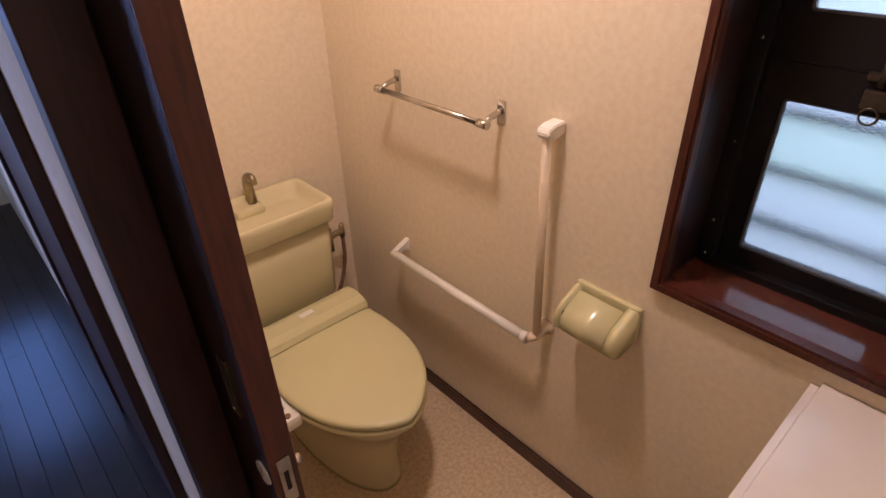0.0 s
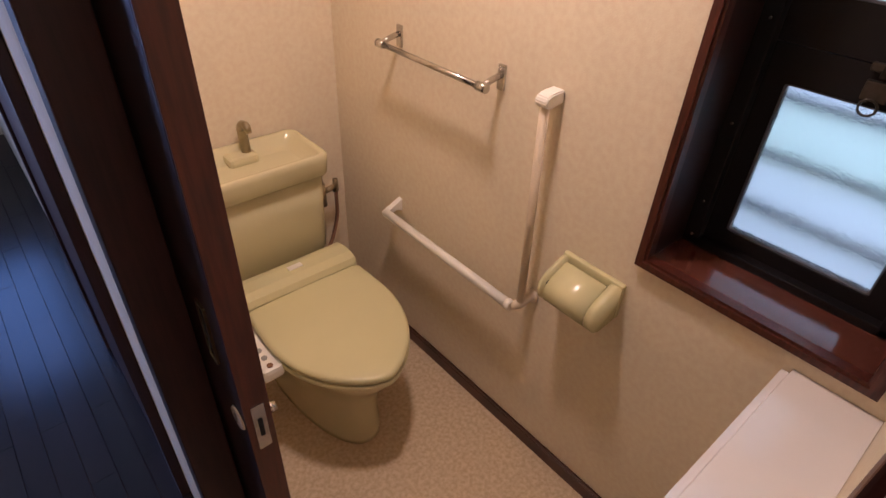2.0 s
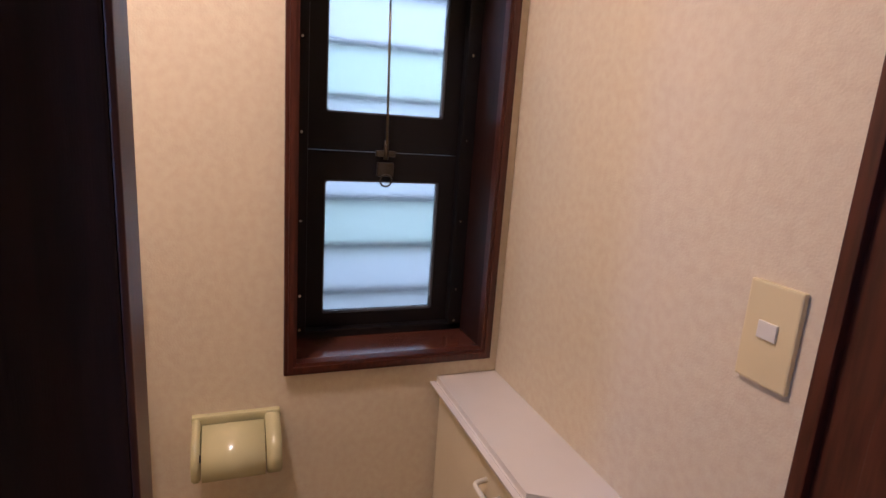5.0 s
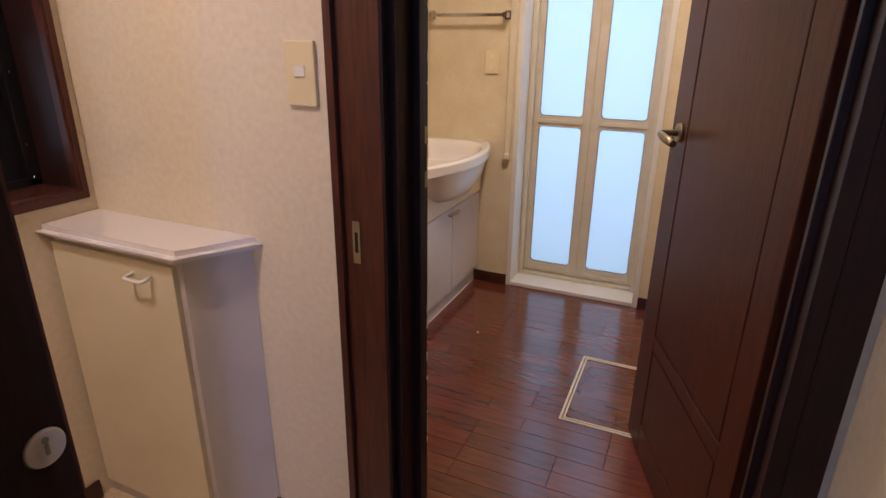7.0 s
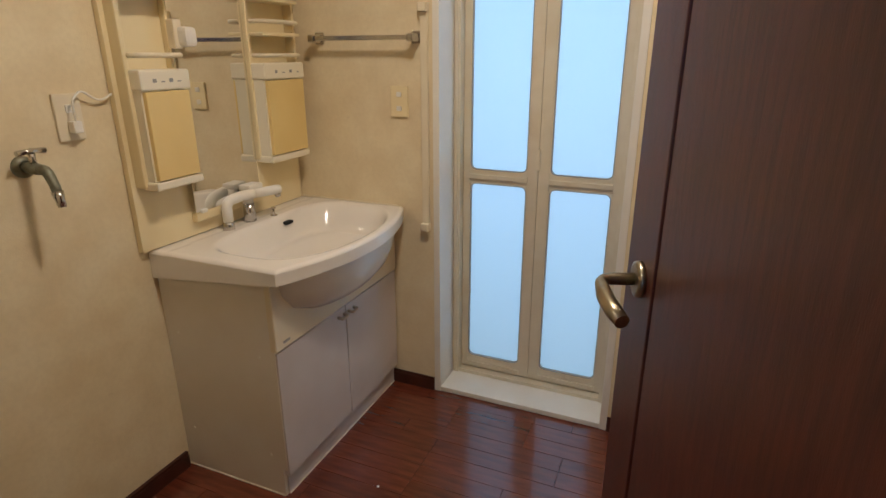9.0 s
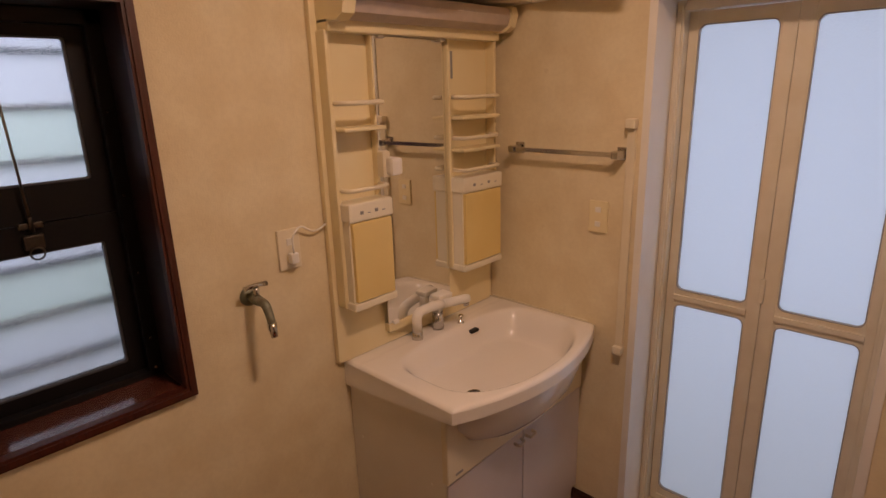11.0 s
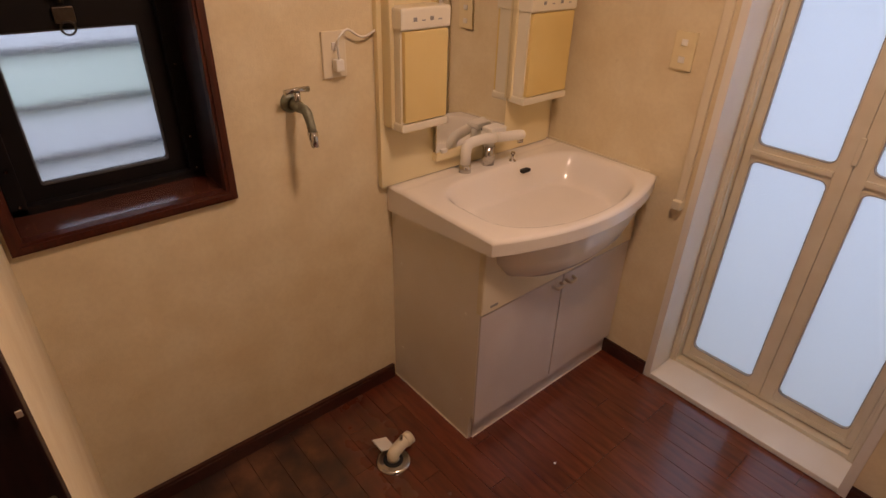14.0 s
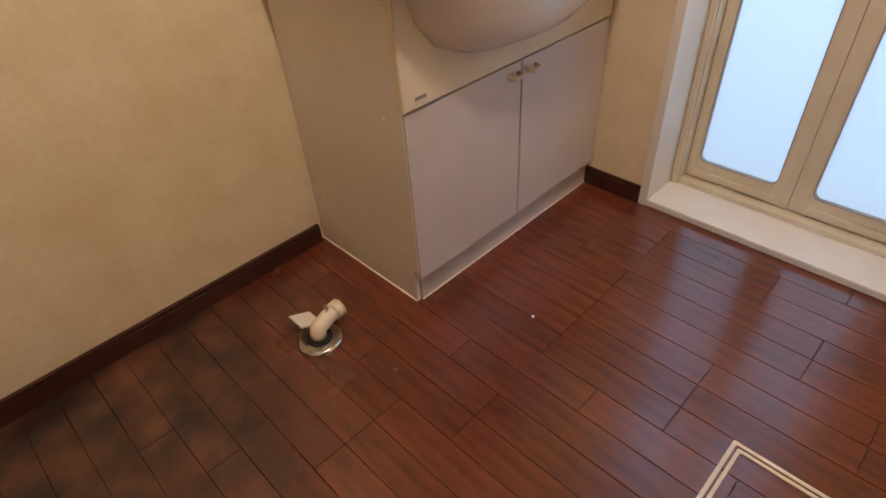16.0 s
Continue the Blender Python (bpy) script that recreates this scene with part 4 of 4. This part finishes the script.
ht = thing("floor_hatch", (-0.4, 0.84, 0), "wooden underfloor hatch with a pale metal rim", "hatch")
for r0, r1 in ((0.0, 0.008), (0.013, 0.02)):
    bm = bmesh.new()
    ringframe(bm, rrect(-0.62 + r0, -0.16 - r0, 0.605 + r0, 1.085 - r0, 0.004, 2), rrect(-0.62 + r1, -0.16 - r1, 0.605 + r1, 1.085 - r1, 0.003, 2), "z", -0.003, 0.003)
    part("rim", bm, M_BATHF, ht, "pale metal rim")
solid("paint_spot", TB([(0.335, 0.6, 0), (0.335, 0.6, 0.002)], 0.004, 10), M_WHITEP, "tiny white crumb on the floor", "crumb")

# ---- toilet ----
TX = 0.6


def egg(cx, yb, yf, w, n=48, sq=1.0):
    """An outline: straight back at yb, rounded front at yf."""
    out = []
    L = yb - yf
    for k in range(n):
        a = 2 * math.pi * k / n
        s, c = math.sin(a), math.cos(a)
        y = yf + L * 0.56 + (L * 0.44 * c if c > 0 else L * 0.56 * c)
        wd = abs(s) ** (0.62 if c > 0 else 0.92)
        out.append((cx + math.copysign(wd * w, s), y))
    return out


wc = thing("toilet", (TX, 3.2, 0), "olive-green ceramic toilet with closed lid and cistern", "toilet")
bm = bmesh.new()
rings = []
for z, w, yf, yb in ((0.0, 0.132, 2.885, 3.53), (0.02, 0.131, 2.885, 3.53), (0.10, 0.126, 2.895, 3.53), (0.2, 0.135, 2.885, 3.53), (0.27, 0.156, 2.85, 3.52), (0.32, 0.174, 2.815, 3.5), (0.355, 0.183, 2.79, 3.48), (0.378, 0.185, 2.783, 3.47), (0.386, 0.176, 2.795, 3.46)):
    rings.append([(x, y, z) for x, y in egg(TX, yb, yf, w)])
loft(bm, rings)
part("bowl", bm, M_OLIVE, wc)
def lid_outline(grow, n=18):
    """Straight across the hinge, full at the flanks, drawn in to a rounded tip."""
    half = []
    for k in range(n + 1):
        u = math.sin(math.pi / 2 * k / n)
        half.append(((0.211 + grow) * max(0.0, 1 - u ** 2.2) ** 0.66, 3.09 - (0.325 + grow) * u))
    right = [(0.19 + grow, 3.229), (0.202 + grow, 3.222), (0.208 + grow, 3.16)] + half
    return [(TX + x, y) for x, y in right] + [(TX - x, y) for x, y in right[-2::-1]]


bm = bmesh.new()
loft(bm, [[(x, y, z) for x, y in lid_outline(g)] for z, g in ((0.388, -0.004), (0.392, 0.002), (0.402, 0.002), (0.406, -0.002))])
part("seat", bm, M_OLIVEP, wc)
bm = bmesh.new()
loft(bm, [[(x, y, z + 0.01 * max(0, (y - 2.9)) / 0.4) for x, y in lid_outline(g)] for z, g in ((0.411, -0.006), (0.413, 0.0), (0.424, 0.001), (0.43, -0.003), (0.433, -0.012), (0.4345, -0.06), (0.435, -0.13))])
part("lid", bm, M_OLIVEP, wc, "closed olive plastic lid")
bm = bmesh.new()
prism(bm, [(3.231, 0.392), (3.231, 0.446), (3.242, 0.463), (3.27, 0.474), (3.32, 0.477), (3.342, 0.47), (3.36, 0.445), (3.36, 0.392)], "x", TX - 0.205, TX + 0.205)
bmesh.ops.bevel(bm, geom=[e for e in bm.edges if abs(e.verts[0].co.x - e.verts[1].co.x) < 1e-6], offset=0.012, segments=3, affect="EDGES")
ws = part("washlet_box", bm, M_OLIVEP, wc, "olive bidet seat housing")
part("badge", B(TX - 0.02, TX + 0.03, 3.29, 3.312, 0.474, 0.4785, bevel=0.002), M_WHITEP, ws)
bm = bmesh.new()
box(bm, TX - 0.265, TX - 0.2, 3.0, 3.26, 0.365, 0.41, bevel=0.014)
ctl = part("control_panel", bm, M_WHITEP, wc, "white bidet control arm")
for k in range(3):
    part("button", TB([(TX - 0.235, 3.02 + 0.035 * k, 0.409), (TX - 0.235, 3.02 + 0.035 * k, 0.413)], 0.009, 12), M_RUST if k == 0 else M_GREY, ctl)
bm = bmesh.new()
rings = []
for z, g in ((0.40, -0.02), (0.43, -0.009), (0.6, -0.005), (0.722, -0.003)):
    rings.append([(x, y, z) for x, y in rrect(TX - 0.2 - g, TX + 0.2 + g, 3.39 - g, NW - 0.02, 0.03)])
loft(bm, rings)
part("cistern", bm, M_OLIVE, wc, "olive ceramic cistern")
bm = bmesh.new()
x0, x1, y0, y1 = TX - 0.205, TX + 0.205, 3.37, NW - 0.012
out = [[(x, y, z) for x, y in rrect(x0 + i, x1 - i, y0 + i, y1 - i, 0.03)] for z, i in ((0.724, 0.004), (0.73, 0.0), (0.78, -0.004), (0.797, -0.004), (0.802, 0.002))]
inn = [[(x, y, z) for x, y in rrect(x0 + i, x1 - i, y0 + i, y1 - i, 0.028)] for z, i in ((0.802, 0.012), (0.794, 0.018), (0.768, 0.034), (0.758, 0.055))]
loft(bm, out + inn)
part("hand_basin_lid", bm, M_OLIVE, wc, "cistern lid with a hand-rinse basin")
bm = bmesh.new()
box(bm, TX - 0.06, TX + 0.04, 3.525, 3.6, 0.75, 0.785, bevel=0.014)
part("spout_pedestal", bm, M_OLIVE, wc)
bm = bmesh.new()
tube(bm, [(TX + 0.015, 3.565, 0.783), (TX + 0.015, 3.565, 0.7836)], 0.022, 18)
tube(bm, arc([(TX + 0.015, 3.565, 0.783), (TX + 0.015, 3.575, 0.87), (TX + 0.015, 3.53, 0.89), (TX + 0.015, 3.515, 0.865)]), [0.016] * 8 + [0.012] * 7 + [0.009], 14)
part("spout", bm, M_BRASS, wc, "curved tarnished hand-rinse spout")
part("base_ring", TB([(TX + 0.06, 2.975, 0.045), (TX + 0.062, 2.935, 0.045)], 0.006, 8), M_RUST, wc)
vp = thing("stop_valve", (0.87, 3.56, 0.55), "metal toilet stop valve with supply pipes", "valve")
bm = bmesh.new()
tube(bm, arc([(TX + 0.2, 3.54, 0.72), (TX + 0.245, 3.54, 0.715), (TX + 0.255, 3.54, 0.64), (TX + 0.258, 3.54, 0.56)]), 0.008, 10)
part("upper_pipe", bm, M_CHROME, vp)
bm = bmesh.new()
tube(bm, [(TX + 0.258, 3.54, 0.59), (TX + 0.258, 3.54, 0.5)], [0.013, 0.016], 12)
tube(bm, [(TX + 0.258, 3.54, 0.555), (TX + 0.31, 3.53, 0.57)], 0.011, 10)
tube(bm, [(TX + 0.31, 3.53, 0.55), (TX + 0.31, 3.53, 0.6)], [0.012, 0.009], 10)
tube(bm, [(TX + 0.258, 3.56, 0.51), (TX + 0.258, NW - 0.001, 0.51)], 0.012, 10)
part("body", bm, M_BRASS, vp)
bm = bmesh.new()
tube(bm, arc([(TX + 0.31, 3.53, 0.56), (TX + 0.31, 3.53, 0.44), (TX + 0.26, 3.5, 0.36), (TX + 0.2, 3.46, 0.34)]), 0.007, 10)
part("hose", bm, M_RUST, vp, "brown braided supply hose")

rail = thing("towel_bar", (0.97, 3.02, 1.16), "worn chrome towel bar on the toilet wall", "towel bar")
bm = bmesh.new()
tube(bm, [(0.93, 2.82, 1.157), (0.93, 3.248, 1.157)], 0.008, 12)
part("bar", bm, M_CHROME, rail)
for y in (2.828, 3.24):
    bm = bmesh.new()
    box(bm, 0.992, 1.0, y - 0.012, y + 0.012, 1.137, 1.2, bevel=0.003)
    tube(bm, arc([(0.994, y, 1.175), (0.965, y, 1.17), (0.93, y, 1.157)]), 0.008, 10)
    tube(bm, [(0.93, y - 0.016, 1.157), (0.93, y + 0.016, 1.157)], 0.0115, 12)
    part("bracket", bm, M_CHROME, rail)

gr = thing("grab_rail", (0.97, 2.95, 0.55), "cream L-shaped grab rail on the toilet wall", "grab rail")
bm = bmesh.new()
tube(bm, [(0.957, 2.636, 0.59), (0.957, 2.654, 1.17)], 0.011, 16)
part("upright_bar", bm, M_RAILP, gr, "beige plastic upright, toned like the wall")
bm = bmesh.new()
tube(bm, [(0.935, 2.664, 0.583), (0.935, 3.245, 0.588)], 0.0145, 16)
part("lower_bar", bm, M_WHITEP, gr)
part("end_plug", TB([(0.935, 2.648, 0.583), (0.935, 2.667, 0.583)], 0.016, 16), M_WHITEP, gr)
bm = bmesh.new()
prism(bm, [(1.0, 1.195), (1.0, 1.165), (0.958, 1.158), (0.944, 1.163), (0.938, 1.175), (0.944, 1.187), (0.96, 1.193)], "y", 2.636, 2.672)
bmesh.ops.bevel(bm, geom=list(bm.edges), offset=0.003, segments=2, affect="EDGES")
part("end_bracket", bm, M_WHITEP, gr, "white end bracket")
bm = bmesh.new()
prism(bm, [(1.0, 0.625), (1.0, 0.575), (0.975, 0.59), (0.945, 0.578), (0.925, 0.582), (0.925, 0.592), (0.975, 0.612)], "y", 3.235, 3.256)
bmesh.ops.bevel(bm, geom=list(bm.edges), offset=0.002, segments=2, affect="EDGES")
part("end_bracket", bm, M_WHITEP, gr, "white end bracket")
bm = bmesh.new()
foot_line = [(1.0, 2.632, 0.6), (0.992, 2.632, 0.6), (0.988, 2.633, 0.598), (0.95, 2.637, 0.588)]
tube(bm, foot_line, [0.024, 0.023, 0.015, 0.0135], 16)
tube(bm, [(0.957, 2.636, 0.588), (0.935, 2.652, 0.583)], 0.0135, 12)
part("wall_foot", bm, M_RAILP, gr)

ph = thing("paper_holder", (0.95, 2.46, 0.72), "yellow-green plastic toilet paper holder", "paper holder")
cheek = [(1.0, 0.722), (0.925, 0.712), (0.903, 0.722), (0.895, 0.745), (0.899, 0.77), (0.918, 0.791), (0.975, 0.816), (1.0, 0.818)]
for y0, y1 in ((2.372, 2.402), (2.53, 2.546)):
    bm = bmesh.new()
    prism(bm, cheek, "y", y0, y1)
    bmesh.ops.bevel(bm, geom=list(bm.edges), offset=0.003, segments=2, affect="EDGES")
    for f in bm.faces:
        f.smooth = True
    part("side", bm, M_HOLDER, ph)
part("pivot_hole", TB([(0.915, 2.528, 0.768), (0.915, 2.531, 0.768)], 0.008, 12), M_HOLE, ph)
bm = bmesh.new()
outer = [(0.974, 0.808), (0.945, 0.796), (0.918, 0.782), (0.904, 0.768), (0.898, 0.75), (0.9, 0.732), (0.908, 0.718)]
prism(bm, outer + [(x + 0.004, z - 0.003) for x, z in outer[::-1]], "y", 2.405, 2.527)
for f in bm.faces:
    f.smooth = len(f.verts) == 4
part("cover", bm, M_HOLDER, ph, "glossy curved cover flap")
part("roll", TB([(0.957, 2.408, 0.754), (0.957, 2.524, 0.754)], 0.03, 24), M_WHITEP, ph)
bm = bmesh.new()
box(bm, 0.984, 1.0, 2.37, 2.548, 0.722, 0.822, bevel=0.005)
part("back_plate", bm, M_HOLDER, ph)

ph.location.z -= 0.012

lc2 = thing("low_cabinet", (0.75, 1.93, 0), "slim white corner cabinet with a chamfered worktop", "cabinet")
bm = bmesh.new()
prism(bm, [(0.998, 1.985), (0.555, 1.985), (0.47, CN + 0.002), (0.998, CN + 0.002)], "z", 0.0, 0.815)
part("body", bm, M_PANEL, lc2)
bm = bmesh.new()
box(bm, 0.57, 0.985, 1.985, 2.0, 0.05, 0.80, bevel=0.002)
d = part("door", bm, M_CREAMP, lc2, "cream door")
bm = bmesh.new()
tube(bm, arc([(0.70, 2.0, 0.765), (0.70, 2.028, 0.76), (0.64, 2.028, 0.76), (0.64, 2.0, 0.765)]), 0.005, 10)
part("handle", bm, M_WHITEP, d)
bm = bmesh.new()
prism(bm, [(0.999, 2.022), (0.535, 2.022), (0.435, CN + 0.001), (0.999, CN + 0.001)], "z", 0.815, 0.845)
bmesh.ops.bevel(bm, geom=[e for e in bm.edges if abs(e.verts[0].co.z - e.verts[1].co.z) < 1e-6 and min(e.verts[0].co.y, e.verts[1].co.y) > 1.83 and not (e.verts[0].co.y < 1.86 and e.verts[1].co.y < 1.86) and not (e.verts[0].co.x > 0.99 and e.verts[1].co.x > 0.99)], offset=0.017, segments=5, affect="EDGES")
part("worktop", bm, M_TOP, lc2, "white worktop with rounded edge")
part("plinth", B(0.58, 0.99, 1.9, 1.978, 0.0, 0.05), M_DARK, lc2)

# ---- floor boards ----
rnd = random.Random(11)
shared = {}


def board(parent, x0, x1, y0, y1, material):
    key = (round(x1 - x0, 2), round(y1 - y0, 3), material.name)
    if key not in shared:
        w, h = (x1 - x0) / 2 - 0.0004, (y1 - y0) / 2 - 0.0004
        me = bpy.data.meshes.new("board")
        c = 0.0009
        vs = [(sx * w, sy * h, -0.004) for sx, sy in ((-1, -1), (1, -1), (1, 1), (-1, 1))] + [(sx * w, sy * h, -c) for sx, sy in ((-1, -1), (1, -1), (1, 1), (-1, 1))] + [(sx * (w - c), sy * (h - c), 0) for sx, sy in ((-1, -1), (1, -1), (1, 1), (-1, 1))]
        fs = [(8, 9, 10, 11)] + [(a, (a + 1) % 4, 4 + (a + 1) % 4, 4 + a) for a in range(4)] + [(4 + a, 4 + (a + 1) % 4, 8 + (a + 1) % 4, 8 + a) for a in range(4)]
        me.from_pydata(vs, [], fs)
        me.materials.append(material)
        shared[key] = me
    ob = new("board", shared[key])
    ob.parent = parent
    ob.location = ((x0 + x1) / 2, (y0 + y1) / 2, 0)


PITCH = 0.0758
row = 0
y = -0.004
while y < CS - 0.01:
    x = 1.0
    cut = rnd.choice((0.15, 0.3, 0.45, 0.6, 0.75))
    while x > WEST:
        x2 = max(x - cut, WEST)
        if x2 - WEST < 0.06:
            x2 = WEST
        board(floor_wash, x2, x, y, y + PITCH, M_PLANK)
        x, cut = x2, rnd.choice((0.3, 0.45, 0.6))
    y += PITCH
# Hall boards, their colour darkened to stand in for the dim light.
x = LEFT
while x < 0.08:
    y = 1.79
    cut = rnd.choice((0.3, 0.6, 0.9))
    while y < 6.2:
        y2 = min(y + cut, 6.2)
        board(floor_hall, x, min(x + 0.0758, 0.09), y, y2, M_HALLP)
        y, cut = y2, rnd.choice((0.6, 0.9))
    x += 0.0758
